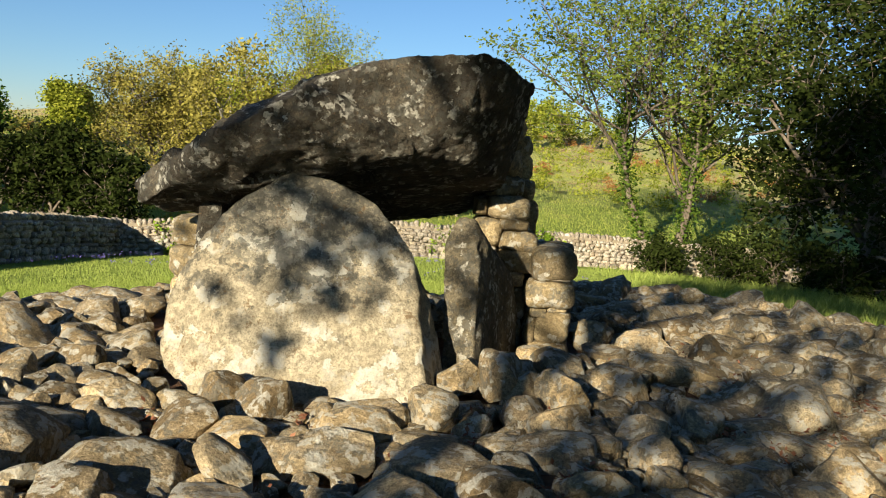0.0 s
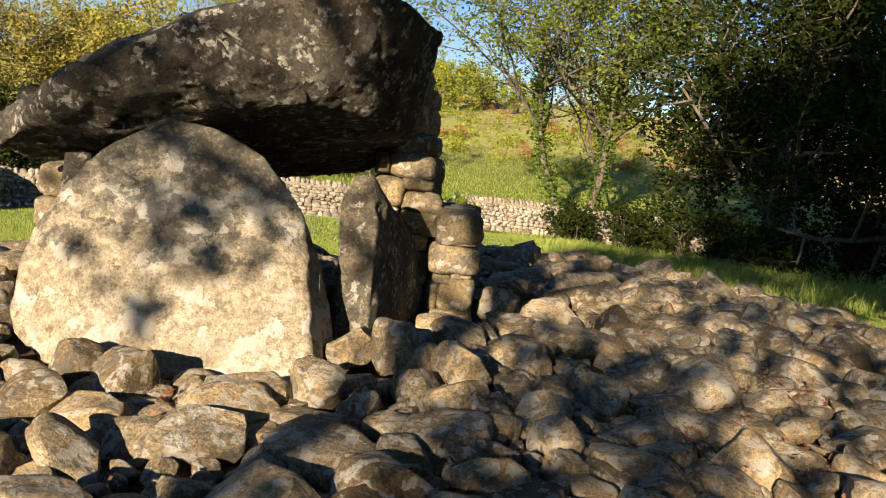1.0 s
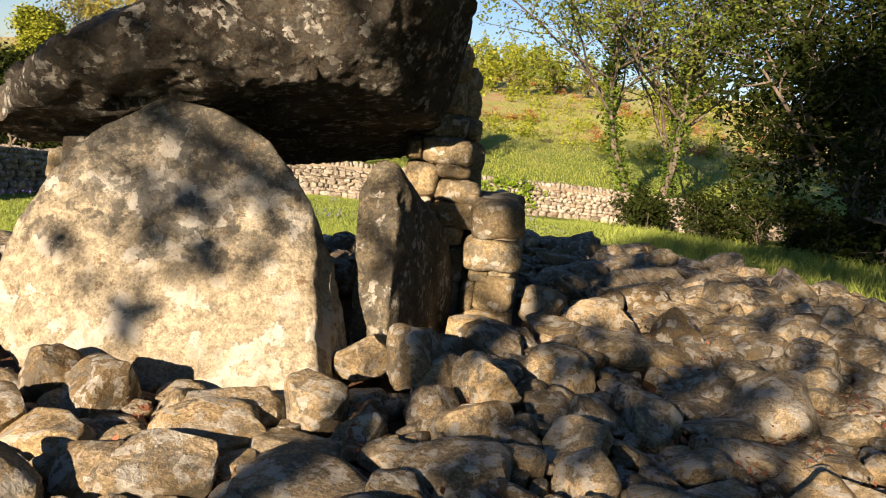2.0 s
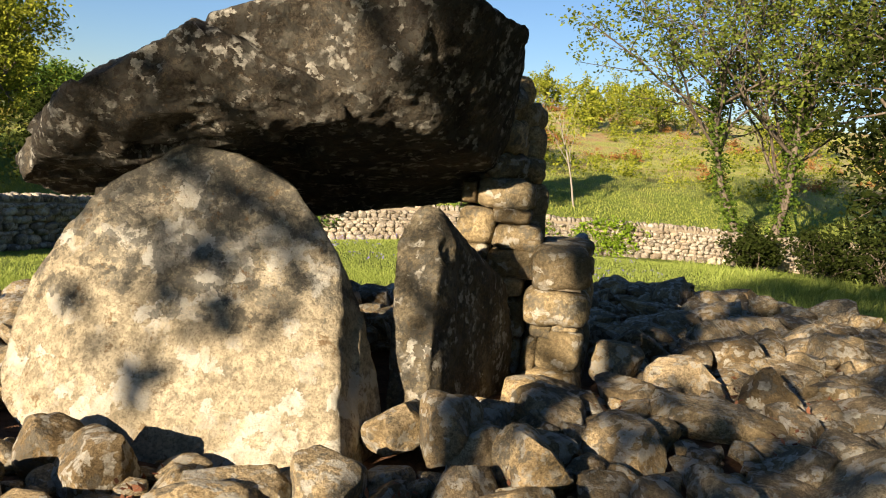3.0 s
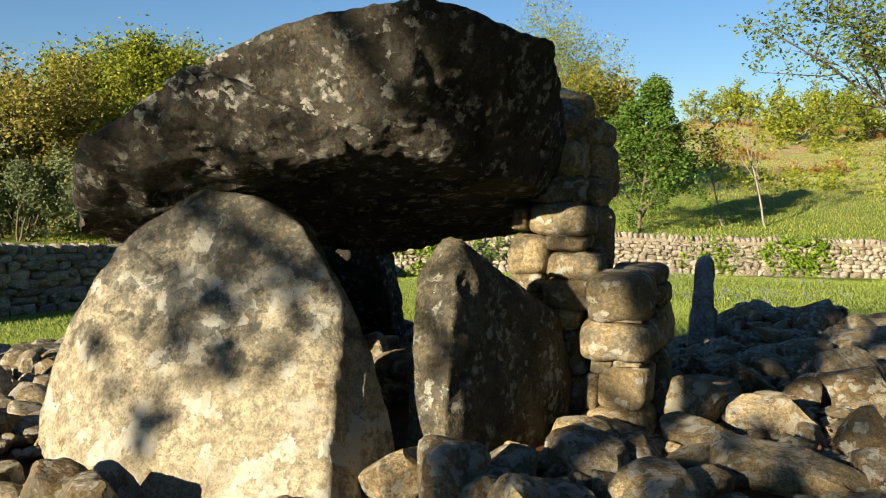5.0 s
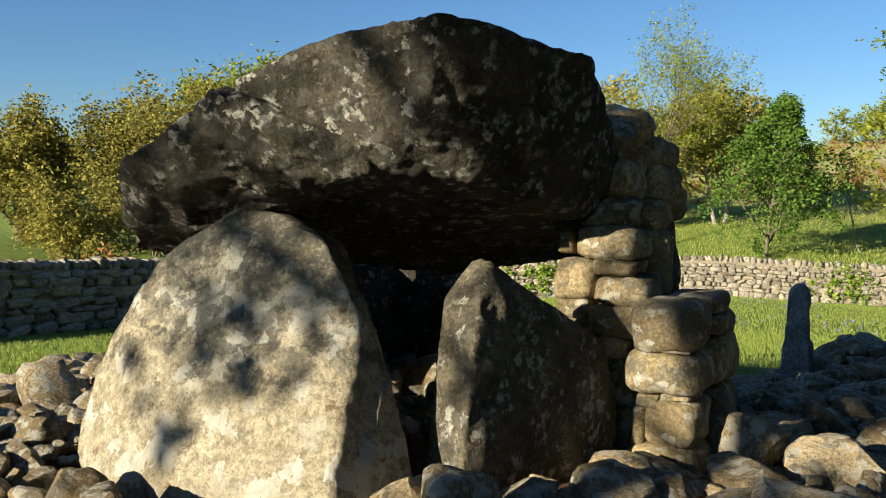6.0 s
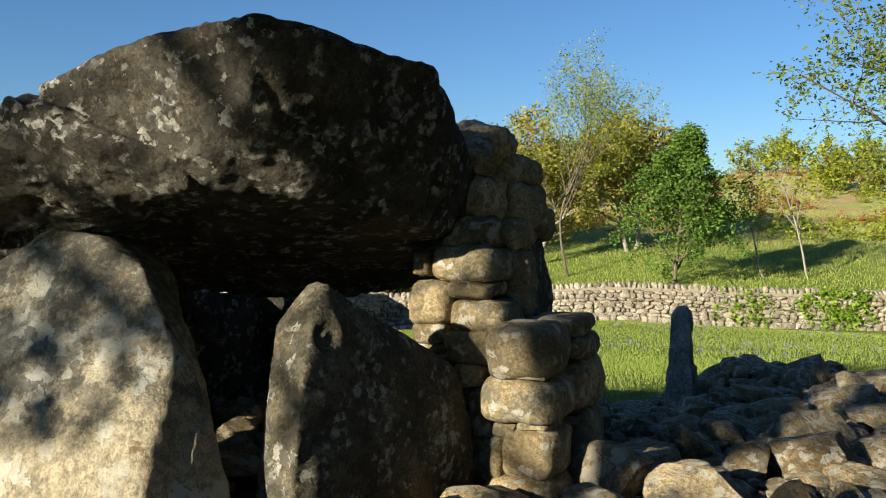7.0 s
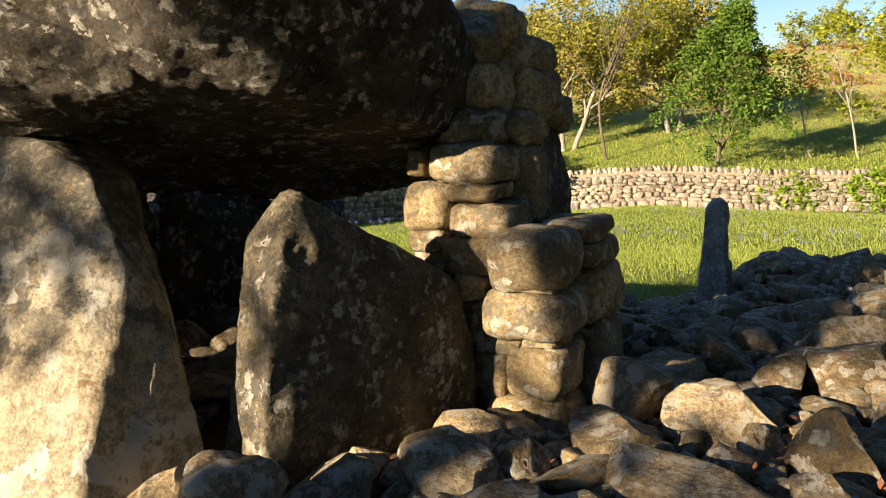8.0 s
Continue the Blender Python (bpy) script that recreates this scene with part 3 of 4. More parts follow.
def tree(name, label, at, height, girth, leaf_mat, count, size, seed, kids=(9, 5, 4), angle=42, up=0.10, trunk=0.62, lean=(0, 0), bark=None, sigma=0.22, stems=1, bare=0.35, ivy=0, fan=0.25, sink=0.25, reach=1.0, taper=0.45):
    rng = np.random.default_rng(seed)
    root = tagged(empty(name, (at[0], at[1], at[2])), label, "tree" if height > 3.2 else "shrub")
    lines, tips = [], []
    for s in range(stems):
        spin = 2 * math.pi * s / max(stems, 1) + 0.7
        off = Vector((math.cos(spin), math.sin(spin), 0)) * (0.22 * (stems > 1) * height / 8)
        way = Vector((lean[0] + fan * math.cos(spin) * (stems > 1), lean[1] + fan * math.sin(spin) * (stems > 1), 1))
        grow(rng, off - Vector((0, 0, sink)), way, height * trunk * rng.uniform(0.85, 1.0) * 1.25, girth, 0, lines, tips, kids, angle, up, bare=bare, reach=reach, taper=taper)
    top = max(p.z for p in tips)
    fit = height / top
    lines = [([Vector((p.x, p.y, p.z * fit if p.z > 0 else p.z)) for p in pts], rad) for pts, rad in lines]
    tips = [Vector((p.x, p.y, p.z * fit)) for p in tips]
    v, f = tubes(lines[:stems])
    part("trunk", mesh_from("trunk", v, f, bark or BARK), root)
    v, f = tubes(lines[stems:], 4)
    part("framework", mesh_from("framework", v, f, bark or BARK), root)
    v, f = leaves(rng, tips, count, sigma, size)
    part("crown", mesh_from("crown", v.tolist(), f.tolist(), leaf_mat, False), root)
    if ivy:
        low = [p for pts, _ in lines[:stems] for p in pts if p.z < height * 0.6]
        low = [a.lerp(b, k) for a, b in zip(low, low[1:]) for k in (0, 0.25, 0.5, 0.75) if (a - b).length < 3]
        v, f = leaves(rng, low, ivy, girth * 1.1, 0.10)
        part("ivy", mesh_from("ivy", v.tolist(), f.tolist(), LEAF_TRUNK_IVY, False), root, "dark green ivy round the trunk")
    return root


def standing(x, y, lift=0.0):
    return x, y, field(x, y) + lift


def shrub(name, label, at, height, width, leaf_mat, count, size, seed):
    """A bush of many stems from the ground, its leaves in uneven clumps."""
    rng = np.random.default_rng(seed)
    root = tagged(empty(name, at), label, "shrub")
    lines, tips = [], []
    for s in range(9):
        a = rng.uniform(0, 2 * math.pi)
        lean = rng.uniform(0.1, 1.0) * width / height * 0.55
        grow(rng, Vector((math.cos(a), math.sin(a), -0.6)) * (0.12 * width), Vector((math.cos(a) * lean, math.sin(a) * lean, 1)), height * rng.uniform(0.6, 0.95), 0.03 + 0.006 * height, 0,
             lines, tips, (5, 4), 45, 0.05, bare=0.15)
    v, f = tubes(lines, 4)
    part("framework", mesh_from("framework", v, f, BARK), root)
    v, f = leaves(rng, tips, count, 0.09 * height ** 0.5, size)
    part("crown", mesh_from("crown", v.tolist(), f.tolist(), leaf_mat, False), root)
    return root


# behind the far wall
tree("ash_tree", "tall ivy-clad ash tree with sparse fresh leaves", standing(9.4, 39.6), 14.0, 0.20, LEAF_ASH, 11000, 0.10, 11, kids=(13, 6, 4), angle=50, reach=1.7, lean=(-0.58, -0.1), sigma=0.22, ivy=2600, bare=0.5)
tree("ash_tree", "tall ivy-clad ash tree with sparse fresh leaves", standing(10.7, 39.9), 15.5, 0.22, LEAF_ASH, 11000, 0.10, 12, kids=(13, 6, 4), angle=50, reach=1.4, lean=(-0.12, -0.05), sigma=0.22, ivy=2000, bare=0.38)
tree("ash_tree", "tall ash tree with sparse fresh leaves", standing(11.4, 40.6), 15, 0.2, LEAF_ASH, 10000, 0.10, 13, kids=(13, 6, 4), angle=50, reach=1.3, lean=(0.14, 0), sigma=0.25, ivy=900, bare=0.22)
tree("birch_tree", "slender tree with thin budding leaves against the sky", standing(-8.9, 44.5), 12.0, 0.085, LEAF_OAK, 12000, 0.06, 14, kids=(17, 6, 3), angle=36, up=0.16, bark=BARK, sigma=0.22)
tree("hazel_tree", "dense bright green conical young tree", standing(-3.4, 42.3), 6.9, 0.11, LEAF_GREEN, 17000, 0.09, 15, kids=(22, 5, 3), angle=62, up=0.06, trunk=0.75, bare=0.08, sigma=0.16, reach=0.95, taper=0.98)
tree("willow_tree", "budding olive-brown willow on the slope", standing(-12.0, 48.0), 8.6, 0.16, LEAF_BROWN, 9000, 0.13, 16, kids=(9, 6, 4), stems=2, bark=PALE_BARK, sigma=0.25, bare=0.2)
tree("willow_tree", "budding olive-brown willow on the slope", standing(-7.4, 53.0), 8.2, 0.16, LEAF_BROWN, 9000, 0.14, 17, kids=(9, 6, 4), stems=2, bark=PALE_BARK, sigma=0.25, bare=0.2)
tree("sapling", "thin leaning pale sapling with few leaves", standing(0.4, 44.8), 5.0, 0.05, LEAF_OAK, 420, 0.11, 18, kids=(7, 3), angle=35, lean=(-0.45, 0), bark=PALE_BARK, up=0.05)
tree("sapling", "thin leaning pale sapling with few leaves", standing(2.2, 45.5), 6.2, 0.06, LEAF_OAK, 600, 0.11, 19, kids=(8, 3), angle=35, lean=(-0.4, 0), bark=PALE_BARK, up=0.05)
tree("willow_tree", "round olive-brown budding tree on the hillside", standing(-17.5, 50.5), 8.0, 0.2, LEAF_BROWN, 22000, 0.10, 20, kids=(12, 7, 5), angle=55, stems=2, sigma=0.28, bare=0.12, reach=1.25)
tree("oak_tree", "broad golden-green oak in fresh leaf", standing(-28.5, 41.0), 9.6, 0.32, LEAF_OAK, 34000, 0.11, 21, kids=(13, 7, 4), angle=58, reach=1.25, sigma=0.35, bare=0.2)
tree("oak_tree", "golden-green oak in fresh leaf", standing(-33, 39.5), 9.0, 0.32, LEAF_OAK, 26000, 0.12, 22, kids=(12, 7, 4), angle=56, reach=1.35, sigma=0.35, bare=0.2)
tree("oak_tree", "golden-green oak in fresh leaf", standing(-36, 29), 6.6, 0.3, LEAF_BROWN, 24000, 0.12, 23, kids=(11, 7, 4), angle=56, reach=1.4, sigma=0.35, bare=0.15)
tree("oak_tree", "olive-gold oak beyond the field wall", standing(-31, 32), 8.2, 0.28, LEAF_BROWN, 24000, 0.11, 27, kids=(12, 7, 4), angle=58, reach=1.35, sigma=0.35, bare=0.1)
tree("oak_tree", "golden-green oak high on the hillside", standing(-41, 62), 6.0, 0.28, LEAF_OAK, 13000, 0.15, 28, kids=(12, 6, 4), angle=58, reach=1.35, sigma=0.4, bare=0.1)
tree("oak_tree", "golden-green oak high on the hillside", standing(-22, 74), 6.0, 0.28, LEAF_OAK, 13000, 0.16, 29, kids=(12, 6, 4), angle=58, reach=1.5, sigma=0.4, bare=0.1)
tree("oak_tree", "dark green oak on the hillside", standing(-33.5, 57), 4.0, 0.28, LEAF_GREEN, 14000, 0.15, 30, kids=(12, 6, 4), angle=58, reach=1.35, sigma=0.4, bare=0.1)
tree("oak_tree", "low golden-green oak on the hillside", standing(-27.6, 61), 4.3, 0.3, LEAF_OAK, 22000, 0.14, 24, kids=(11, 6, 4), angle=55, sigma=0.35, bare=0.15)
# this side of the wall, in the shade that the leaf colour also holds
tree("hawthorn_tree", "large dark spreading tree with branches hanging to the grass", standing(14.6, 30.0), 13.0, 0.30, LEAF_SHADED, 26000, 0.13, 31, kids=(18, 7, 4), angle=72, up=0.015, sigma=0.28, bare=0.12, reach=1.15)
tree("hawthorn_tree", "large dark spreading tree over the meadow edge", standing(19.0, 26.0), 13.5, 0.34, LEAF_SHADED, 28000, 0.13, 32, kids=(18, 7, 4), angle=72, up=0.015, sigma=0.28, bare=0.12, reach=1.2)
tree("hawthorn_tree", "dark spreading tree over the meadow edge", standing(17.5, 35.0), 15, 0.30, LEAF_SHADED, 20000, 0.14, 35, kids=(15, 7, 4), angle=60, up=0.03, sigma=0.3, bare=0.12, reach=1.2)
tree("blackthorn_tree", "dark shaded thorn tree beyond the wall", standing(-15.6, 33.8), 4.6, 0.14, LEAF_SHADED, 6500, 0.12, 33, kids=(9, 6, 3), stems=2, angle=50, sigma=0.2, bare=0.15)
tree("blackthorn_tree", "low dark thorn bush beyond the wall", standing(-13.7, 34.5), 3.9, 0.12, LEAF_SHADED, 5000, 0.12, 36, kids=(9, 6, 3), stems=3, angle=55, sigma=0.2, bare=0.1)
tree("blackthorn_tree", "dark shaded thorn tree beyond the wall", standing(-17.6, 33.4), 4.9, 0.14, LEAF_SHADED, 6500, 0.12, 34, kids=(9, 6, 3), stems=2, angle=50, sigma=0.2, bare=0.15)
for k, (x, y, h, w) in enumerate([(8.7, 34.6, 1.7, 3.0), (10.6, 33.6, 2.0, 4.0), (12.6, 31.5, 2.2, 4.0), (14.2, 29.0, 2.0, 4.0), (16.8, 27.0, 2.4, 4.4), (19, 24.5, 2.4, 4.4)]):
    shrub("bramble", "dark bramble bush at the foot of the wall", standing(x, y), h, w, LEAF_SHADED, 3600, 0.085, 40 + k)
shrub("shrub", "grey-green bushy shrub behind the wall", standing(-24.5, 33.0), 5.0, 6.5, LEAF_GREY, 15000, 0.09, 50)
shrub("shrub", "grey-green bushy shrub behind the wall", standing(-29.5, 31.0), 4.4, 6.0, LEAF_GREY, 13000, 0.09, 51)
shrub("shrub", "olive hedge shrub behind the wall", standing(-26.0, 24.5), 3.4, 5.5, LEAF_BROWN, 11000, 0.09, 52)
for x, y, h, w in ((5.5, 92, 5.0, 9), (-2, 110, 5.5, 10), (14, 100, 5.0, 10), (-14, 96, 6.0, 11), (-24, 84, 6.0, 11), (24, 90, 6, 11), (9, 112, 5, 11)):
    shrub("hill_bush", "low round green bush on the skyline of the hill", standing(x, y), h, w, LEAF_OAK, 5200, 0.17, 300 + int(x))
shrub("bracken", "small rusty orange bracken clump", standing(-17.0, 18.2, 0.1), 1.3, 2.0, LEAF_RUST, 900, 0.08, 53)
shrub("shrub", "green shrub growing at the wall corner", standing(-7.6, 31.0), 1.3, 2.2, LEAF_GREEN, 1500, 0.09, 54)
# the trees behind the walker, whose leaves dapple the stones
tree("shade_tree", "tree whose thin crown dapples the cairn with shade", standing(-1.6, -6.6), 8.2, 0.14, LEAF_ASH, 800, 0.15, 61, kids=(11, 4, 4), angle=60, sigma=0.14, bare=0.4)
tree("shade_tree", "tall tree whose crown shades the capstone", standing(-7.1, -9.2), 11.0, 0.2, LEAF_ASH, 7200, 0.12, 63, kids=(14, 5, 4), angle=62, sigma=0.2, bare=0.50)
tree("shade_tree", "low tree whose crown shades the near stones", standing(-4.5, -8.2), 5.0, 0.10, LEAF_ASH, 1150, 0.12, 64, kids=(11, 5, 3), angle=66, sigma=0.25, bare=0.4)
tree("shade_tree", "tall tree whose leaves shade the meadow edge", standing(3.2, -8.0), 18, 0.26, LEAF_ASH, 9000, 0.24, 62, kids=(12, 6, 4), angle=52, sigma=0.35, bare=0.4)

# unseen trees added at the walker's back and to one side, to block sky light
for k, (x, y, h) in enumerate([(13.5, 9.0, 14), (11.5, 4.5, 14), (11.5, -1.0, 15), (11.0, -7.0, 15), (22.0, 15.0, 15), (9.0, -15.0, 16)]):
    tree("sky_screen_tree", "unseen leafy tree added to hold back sky light", standing(x, y), h, 0.28, LEAF_SHADED, 5200, 0.32, 70 + k, kids=(13, 6, 3), angle=62, up=0.03, sigma=0.4, bare=0.12, reach=1.2)

# ---- dry-stone walls ----
def drystone(name, label, a, b, height, picked, seed, mean=0.42):
    """Courses of rough stones between two points. picked: the stretch along the wall whose stones are parts."""
    rng = np.random.default_rng(seed)
    a, b = Vector((*a, 0)), Vector((*b, 0))
    run = (b - a).length
    along = (b - a).normalized()
    across = Vector((-along.y, along.x, 0))
    turn = math.atan2(along.y, along.x)
    core_v, core_f = [], []
    n = max(2, int(run / 1.5))
    for k in range(n + 1):
        p = a + along * (run * k / n)
        g = field(p.x, p.y)
        core_v += [tuple(p + across * s * w + Vector((0, 0, g + z))) for s, w, z in ((-1, 0.24, -0.3), (1, 0.24, -0.3), (1, 0.15, height - 0.16), (-1, 0.15, height - 0.16))]
    for k in range(n):
        for s in range(4):
            i, j = 4 * k + s, 4 * k + (s + 1) % 4
            core_f.append((i, j, j + 4, i + 4))
    core_f += [(3, 2, 1, 0), (4 * n, 4 * n + 1, 4 * n + 2, 4 * n + 3)]
    root = tagged(new(name, mesh_from(name, core_v, core_f, MORTAR, False)), label, "wall", kind="structure")
    shapes = [boulder(seed * 50 + k, 2, 6, 4.0, 0.06) for k in range(10)]
    meshes = [edged(mesh_from("wall_stone", p, f, WALLSTONE), 38) for p, f in shapes]
    jv, jf, used, total = [], [], 0, 0
    z, course = 0.0, 0
    while z < height - 0.05:
        top = z > height - 0.30
        h = rng.uniform(0.20, 0.26) if top else rng.uniform(0.11, 0.21) * (1.15 - 0.35 * z / height)
        s = rng.uniform(-0.3, 0)
        while s < run:
            w = rng.uniform(0.14, 0.24) if top else mean * rng.uniform(0.5, 1.45) * (1.15 - 0.3 * z / height)
            mid = s + w / 2
            p = a + along * mid
            for face in ((0,) if top else (-1, 1)):
                thick = 0.20 if top else 0.13
                off = face * (0.26 - 0.10 * z / height)
                at = p + across * (off + rng.normal(0, 0.018)) + Vector((0, 0, field(p.x, p.y) + z + h / 2 + rng.normal(0, 0.012)))
                pick = int(rng.integers(len(shapes)))
                hh = h * rng.uniform(0.85, 1.25)
                m = Matrix.Translation(at) @ Matrix.Rotation(turn, 4, "Z") @ Euler((rng.normal(0, 0.06), rng.normal(0, 0.30 if top else 0.09), rng.normal(0, 0.06) + math.pi * rng.integers(2))).to_matrix().to_4x4() \
                    @ Matrix.Diagonal((w * 0.57, thick, hh * 0.86, 1))
                if picked[0] < mid < picked[1] and face == picked[2] * (not top) and used < 300:
                    part("wall_stone", meshes[pick], root, m=m)
                    used += 1
                else:
                    v, f = shapes[pick]
                    jf.append(f + total)
                    jv.append(v @ np.array(m.to_3x3()).T + np.array(m.translation))
                    total += len(v)
            s += w * 1.02
        z += h * 0.96
        course += 1
    rest = part("walling", mesh_from("walling", np.concatenate(jv).tolist(), np.concatenate(jf).tolist(), FAR_WALLSTONE), root)
    tagged(rest, kind="stuff")
    return root


drystone("wall_east", "sunlit dry-stone field wall of pale rounded stones", (-11.8, wall_line(-11.8)), (27, wall_line(27)), 1.36, (6.5, 15.5, -1), 5, 0.27)
drystone("wall_north", "shaded dry-stone field wall with pale coping stones", (-12.3, -4), (-11.9, 30.2), 1.36, (13, 24, -1), 6)
rng = np.random.default_rng(70)
for x, w, n in ((3.0, 1.3, 1500), (0.4, 0.8, 500), (-9.4, 0.9, 600)):
    spots = [Vector((x + rng.normal(0, w * 0.5), 0, rng.uniform(0.1, 1.35))) for _ in range(60)]
    spots = [Vector((p.x, wall_line(p.x) - 0.42 + 0.08 * p.z, field(p.x, wall_line(p.x)) + p.z)) for p in spots]
    v, f = leaves(rng, spots, n, 0.10, 0.075)
    tagged(new("ivy", mesh_from("ivy", v.tolist(), f.tolist(), LEAF_IVY, False)), "bright green ivy climbing the field wall", "ivy")

# ---- hillside scrub ----
def scrub(name, label, count, xr, yr, mat, seed, low, high):
    rng = np.random.default_rng(seed)
    spots, sizes = [], []
    while len(spots) < count:
        x, y = rng.uniform(*xr), rng.uniform(*yr)
        if noise.noise(Vector((x * 0.06, y * 0.06, seed))) > -0.05:
            spots.append((x, y, field(x, y)))
            sizes.append(rng.uniform(low, high))
    vs, fs, total = [], [], 0
    for (x, y, z), s in zip(spots, sizes):
        clump = [Vector((x + rng.normal(0, s * 0.5), y + rng.normal(0, s * 0.5), z + abs(rng.normal(0, s * 0.35)))) for _ in range(9)]
        v, f = leaves(rng, clump, 230, s * 0.17, 0.05 + 0.045 * s)
        vs.append(v), fs.append(f + total)
        total += len(v)
    ob = new(name, mesh_from(name, np.concatenate(vs).tolist(), np.concatenate(fs).tolist(), mat, False))
    return tagged(ob, label, "scrub", kind="stuff")


scrub("green_scrub", "green and olive bramble scrub on the hillside", 150, (-45, 40), (56, 125), LEAF_OAK, 81, 0.8, 2.0)
scrub("rusty_scrub", "rusty dead bracken patches on the hillside", 160, (-40, 40), (60, 120), LEAF_RUST, 82, 0.5, 1.2)
scrub("olive_scrub", "olive budding scrub behind the field wall", 170, (-50, -12), (36, 75), LEAF_BROWN, 83, 1.0, 2.4)

# ---- grass ----
def blades(name, label, count, pick, size, width, mat, seed):
    rng = np.random.default_rng(seed)
    c = []
    while len(c) < count:
        x, y = pick(rng)
        if cairn_reach(x, y) > 0.97:
            c.append((x, y, field(x, y)))
    c = np.array(c)
    n = len(c)
    a = rng.uniform(0, 2 * math.pi, n)
    side = np.stack([np.cos(a), np.sin(a), np.zeros(n)], 1) * width
    h = size * rng.uniform(0.5, 1.5, n)
    bend = rng.normal(0, 0.35, (n, 2)) * h[:, None]
    tip = c + np.column_stack([bend, h])
    mid = c + np.column_stack([bend * 0.3, h * 0.55])
    v = np.stack([c - side, c + side, mid + side * 0.8, tip, mid - side * 0.8], 1).reshape(-1, 3)
    f = np.arange(5 * n).reshape(-1, 5)
    ob = new(name, mesh_from(name, v.tolist(), f.tolist(), mat, False))
    return tagged(ob, label, "grass", kind="stuff")


def meadow_spot(rng):
    if rng.random() < 0.45:
        a, k = rng.uniform(-0.2, 2 * math.pi * 0.5 + 0.5), rng.uniform(0.97, 1.3) + rng.exponential(0.12)
        return 1.2 + 6.3 * k * math.cos(a), 5.5 + 9.0 * k * math.sin(a)
    return rng.uniform(-11.5, 10), rng.uniform(9, 32)


def pasture_spot(rng):
    x = rng.uniform(-34, 24)
    return x, wall_line(max(x, -11)) + 1 + rng.uniform(0, 1) ** 1.5 * 45


blades("meadow_grass", "bright green meadow grass round the cairn", 170000, meadow_spot, 0.045, 0.0055, BLADE, 91)
blades("long_grass", "long shaded grass at the foot of the wall", 9000, lambda r: (r.uniform(5, 18), r.uniform(13, 31)), 0.22, 0.007, BLADE, 92)
blades("pasture_grass", "sunlit yellow-green pasture grass on the hillside", 90000, pasture_spot, 0.12, 0.012, PASTURE, 93)

# bluebells in the meadow by the wall
spots = [(x, y, field(x, y) + 0.16) for x, y in zip(rng.uniform(-10.8, 3.5, 900), rng.uniform(18, 31.5, 900)) if cairn_reach(x, y) > 1.05 and noise.noise(Vector((x * 0.35, y * 0.35, 2))) > 0.12]
v, f = leaves(rng, spots, 1500, 0.03, 0.022)
tagged(new("bluebells", mesh_from("bluebells", v.tolist(), f.tolist(), BLUEBELL, False)), "violet bluebells scattered in the meadow grass", "flowers", kind="stuff")

# ---- the cairn ----
def bed_height(x, y):
    return cairn_top(x, y) - 0.45 * smooth(1.0, 1.08, cairn_reach(x, y))


cairn = sheet("cairn", steps((-6.0, 8.4, 0.2)), steps((-4.5, 15.6, 0.2)), bed_height, SOIL)
tagged(cairn, "low cairn of loose rounded field stones over leaf litter", "cairn")

FEET = [(-1.80, 0.10, 5.32, 6.30), (0.0, 0.38, 5.88, 6.6), (-0.4, 0.2, 6.2, 7.5), (0.15, 0.66, 6.5, 7.3), (0.15, 1.2, 7.0, 8.25), (-2.4, -1.7, 7.0, 9.4), (-2.1, -1.1, 8.6, 9.4), (0.95, 1.35, 10.8, 11.1)]


def clear(x, y, r):
    return all(not (x0 - r * 0.55 < x < x1 + r * 0.55 and y0 - r * 0.55 < y < y1 + r * 0.55) for x0, x1, y0, y1 in FEET)


SHAPES = {4: [boulder(500 + k, 4, 13, 2.6 + 0.2 * k, 0.04) for k in range(14)], 3: [boulder(500 + k, 3, 13, 2.6 + 0.2 * k, 0.04) for k in range(14)],
          2: [boulder(500 + k, 2, 13, 2.6 + 0.2 * k, 0.04) for k in range(14)]}
STONES = [edged(mesh_from("cairn_stone", p, f, RUBBLE), 30) for p, f in SHAPES[4]]
stones = []  # x, y, half length, half height
# the few that can be told from all others: x, y, z, half sizes, turn, tilt
FIXED = [(0.42, 5.62, 0.12, 0.19, 0.17, 0.20, 20, 8, 3), (0.56, 5.54, 0.05, 0.15, 0.13, 0.16, -30, -10, 6), (0.16, 5.66, 0.10, 0.20, 0.14, 0.11, 15, -18, 1), (0.82, 5.46, 0.04, 0.20, 0.18, 0.16, 40, 12, 9),
         (1.75, 6.45, 0.05, 0.46, 0.20, 0.13, -6, 3, 2), (1.72, 7.28, 0.03, 0.24, 0.18, 0.15, 10, 0, 5), (1.32, 7.42, 0.06, 0.17, 0.16, 0.17, 60, 15, 7), (1.30, 5.95, 0.02, 0.26, 0.20, 0.14, -40, 10, 0),
         (-0.32, 4.98, 0.03, 0.22, 0.17, 0.15, 20, 0, 4), (0.02, 5.06, 0.05, 0.21, 0.17, 0.16, -20, 14, 8), (-1.22, 5.12, 0.02, 0.15, 0.13, 0.14, 10, 20, 10), (-0.95, 5.02, 0.03, 0.16, 0.14, 0.14, 50, -8, 11),
         (0.62, 4.55, 0.00, 0.25, 0.19, 0.11, -10, -6, 12), (0.10, 4.30, -0.01, 0.29, 0.21, 0.11, -24, 5, 13), (2.2, 8.2, 0.02, 0.30, 0.22, 0.17, 12, 0, 1), (1.72, 8.62, -0.04, 0.19, 0.16, 0.15, 50, 8, 3)]
rng = np.random.default_rng(7)
cells = {}


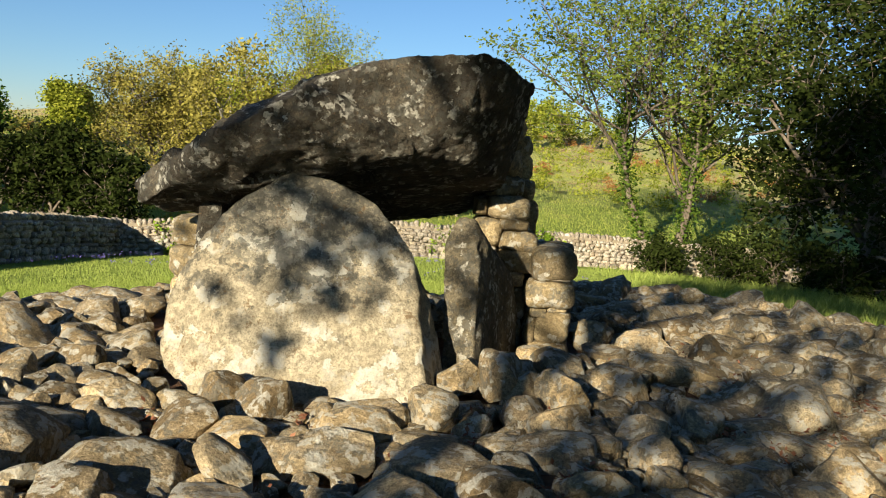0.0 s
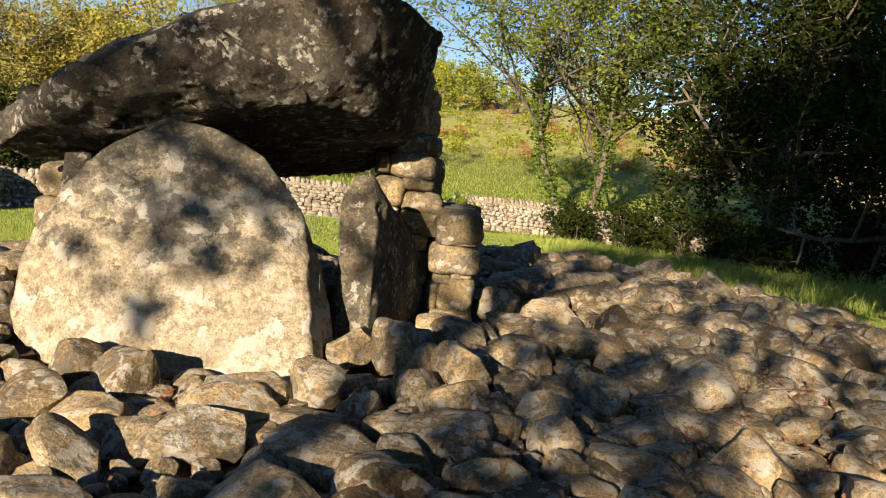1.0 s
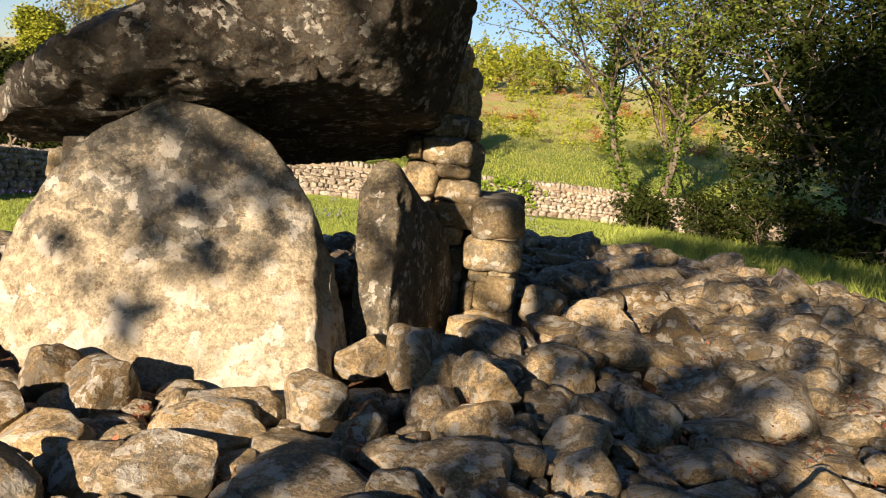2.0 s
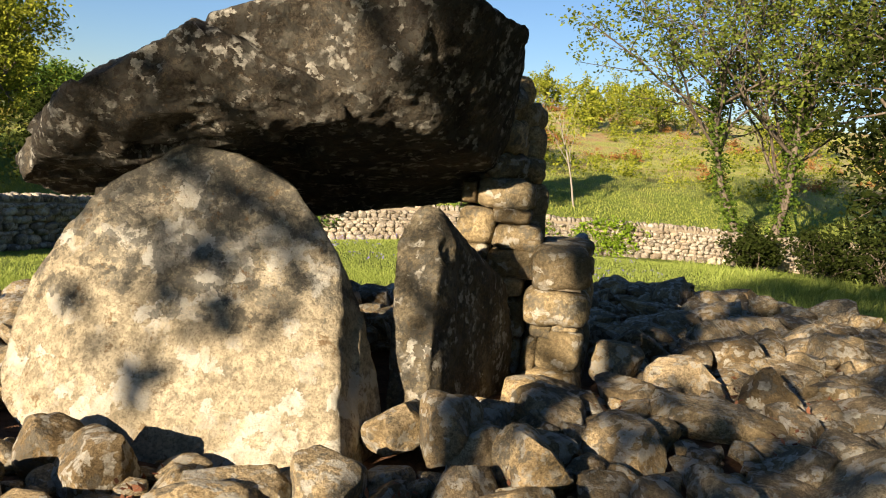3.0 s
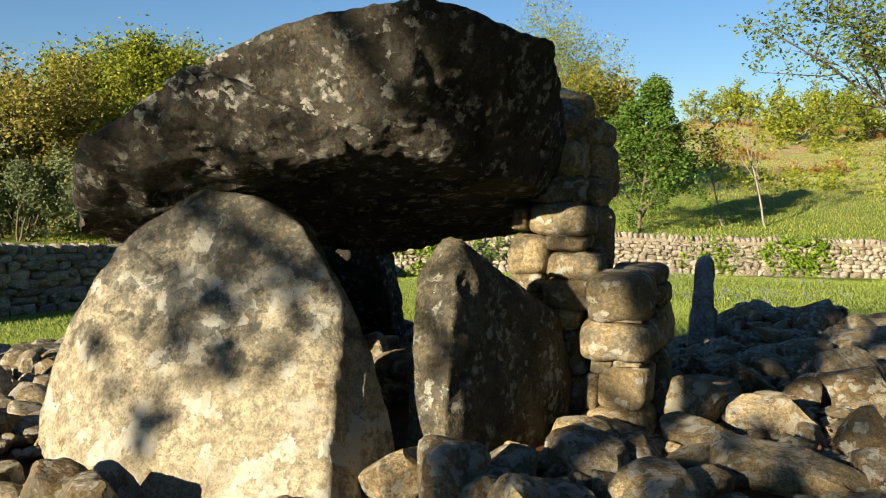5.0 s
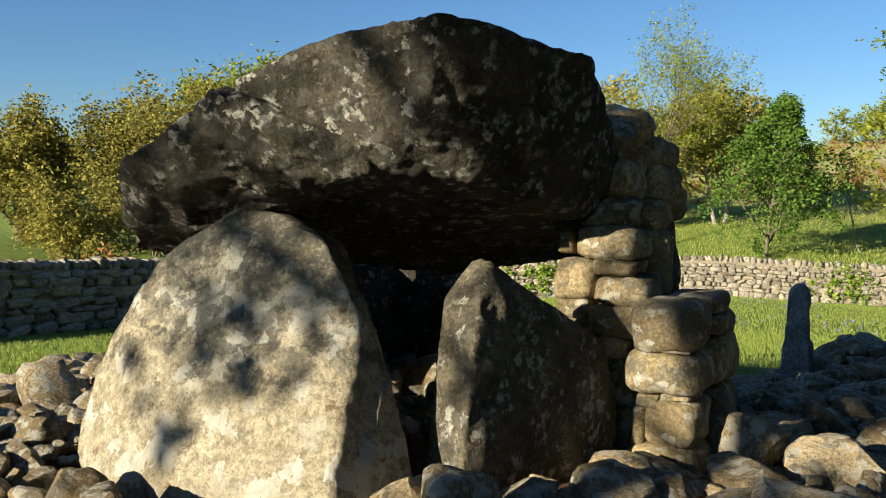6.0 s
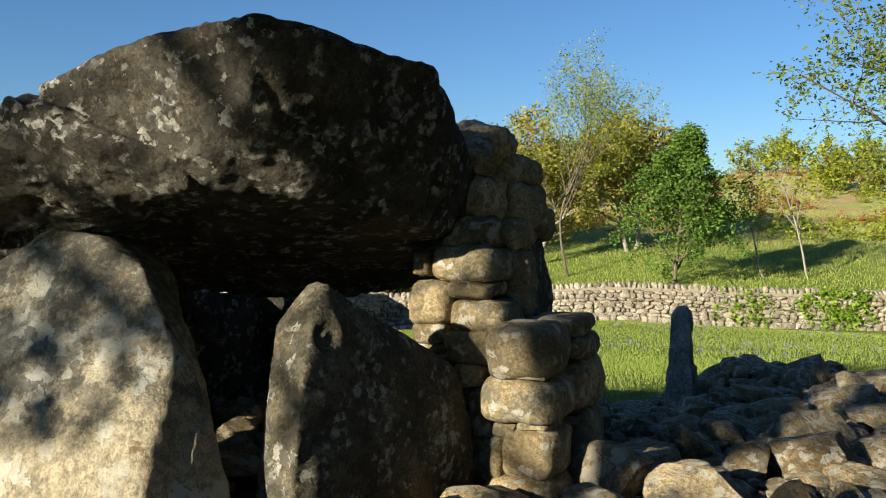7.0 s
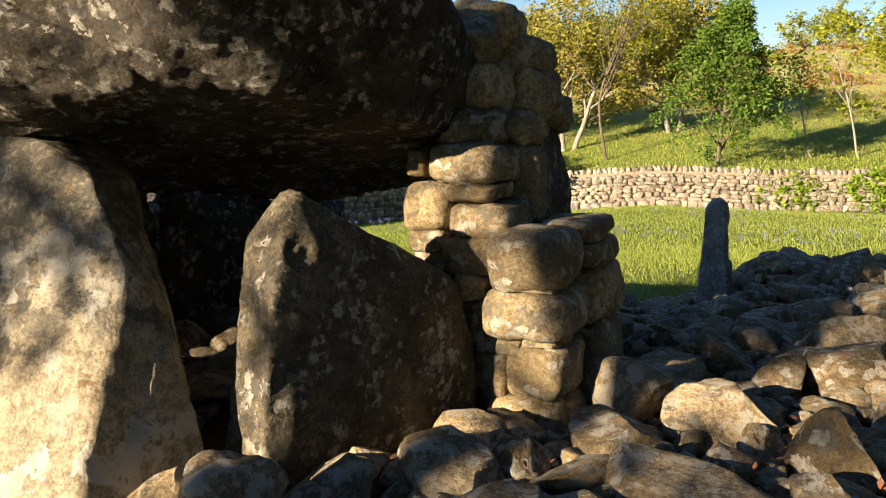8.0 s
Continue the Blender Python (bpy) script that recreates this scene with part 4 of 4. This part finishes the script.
def room(x, y, r, share):
    i, j = int(x // 0.5), int(y // 0.5)
    for a, b in itertools.product((i - 1, i, i + 1), (j - 1, j, j + 1)):
        for X, Y, R in cells.get((a, b), ()):
            if (X - x) ** 2 + (Y - y) ** 2 < (share * (r + R)) ** 2:
                return False
    cells.setdefault((i, j), []).append((x, y, r))
    return True


placed = []
for x, y, z, a, b, c, turn, tilt, kind in FIXED:
    cells.setdefault((int(x // 0.5), int(y // 0.5)), []).append((x, y, (a + b) / 2))
    v, f = SHAPES[4][kind]
    part("cairn_stone", edged(mesh_from("cairn_stone", v * np.array((a, b / 0.8, c / 0.68)), f, BIG_RUBBLE), 30), cairn, m=pose(x, y, z, tilt * 0.5, tilt, turn))
for low, high, tries, share, lift in ((0.20, 0.28, 260, 0.84, 0.03), (0.13, 0.21, 2600, 0.80, 0.04), (0.085, 0.13, 16000, 0.78, 0.04), (0.055, 0.085, 42000, 0.76, 0.03), (0.03, 0.055, 26000, 0.8, 0.02)):
    for _ in range(tries):
        x, y, r = rng.uniform(-5.6, 8.0), rng.uniform(-1.5, 15.2), rng.uniform(low, high)
        if low > 0.2 and not (x > 1.2 and y > 3.4):
            continue
        if high < 0.07 and not (-2 < x < 3.4 and 2.5 < y < 9):
            continue
        if cairn_reach(x, y) > 1.0 + 0.02 * rng.normal() or not clear(x, y, r) or not room(x, y, r * 0.95, share):
            continue
        flat = rng.uniform(0.62, 1.15)
        stretch = rng.uniform(0.95, 1.35)
        m = Matrix.Translation((x, y, cairn_top(x, y) + r * 0.16 * flat + lift)) @ Euler((rng.normal(0, 0.30), rng.normal(0, 0.30), rng.uniform(0, 6.3))).to_matrix().to_4x4() \
            @ Matrix.Diagonal((r * stretch * 1.05, r * rng.uniform(0.95, 1.2), r * flat, 1))
        placed.append((m, int(rng.integers(14)), x, y))
jv, jf, total, used = [], [], 0, len(FIXED)
order = sorted(placed, key=lambda s: -s[0].to_scale().x * (-1.2 < s[2] < 2.8 and 3.2 < s[3] < 8.8))
for m, kind, x, y in order:
    if used < 300:
        part("cairn_stone", STONES[kind], cairn, m=m)
        used += 1
        continue
    v, f = SHAPES[3 if y < 9 and -3 < x < 4 and m.to_scale().x > 0.07 else 2][kind]
    jv.append(v @ np.array(m.to_3x3()).T + np.array(m.translation))
    jf.append(f + total)
    total += len(v)
rest = part("rubble", edged(mesh_from("rubble", np.concatenate(jv).tolist(), np.concatenate(jf).tolist(), FAR_RUBBLE), 34), cairn)
tagged(rest, kind="stuff")
spots = [(x, y, cairn_top(x, y) + 0.045) for x, y in zip(rng.uniform(-1.5, 3.2, 500), rng.uniform(2.4, 7.2, 500)) if clear(x, y, 0.4) and noise.noise(Vector((x * 1.1, y * 1.1, 5))) > 0.1]
v, f = leaves(rng, spots, 5000, 0.05, 0.022, 3.0)
tagged(new("leaf_litter", mesh_from("leaf_litter", v.tolist(), f.tolist(), LITTER, False)), "dry reddish dead leaves caught between the stones", "leaf litter", kind="stuff")
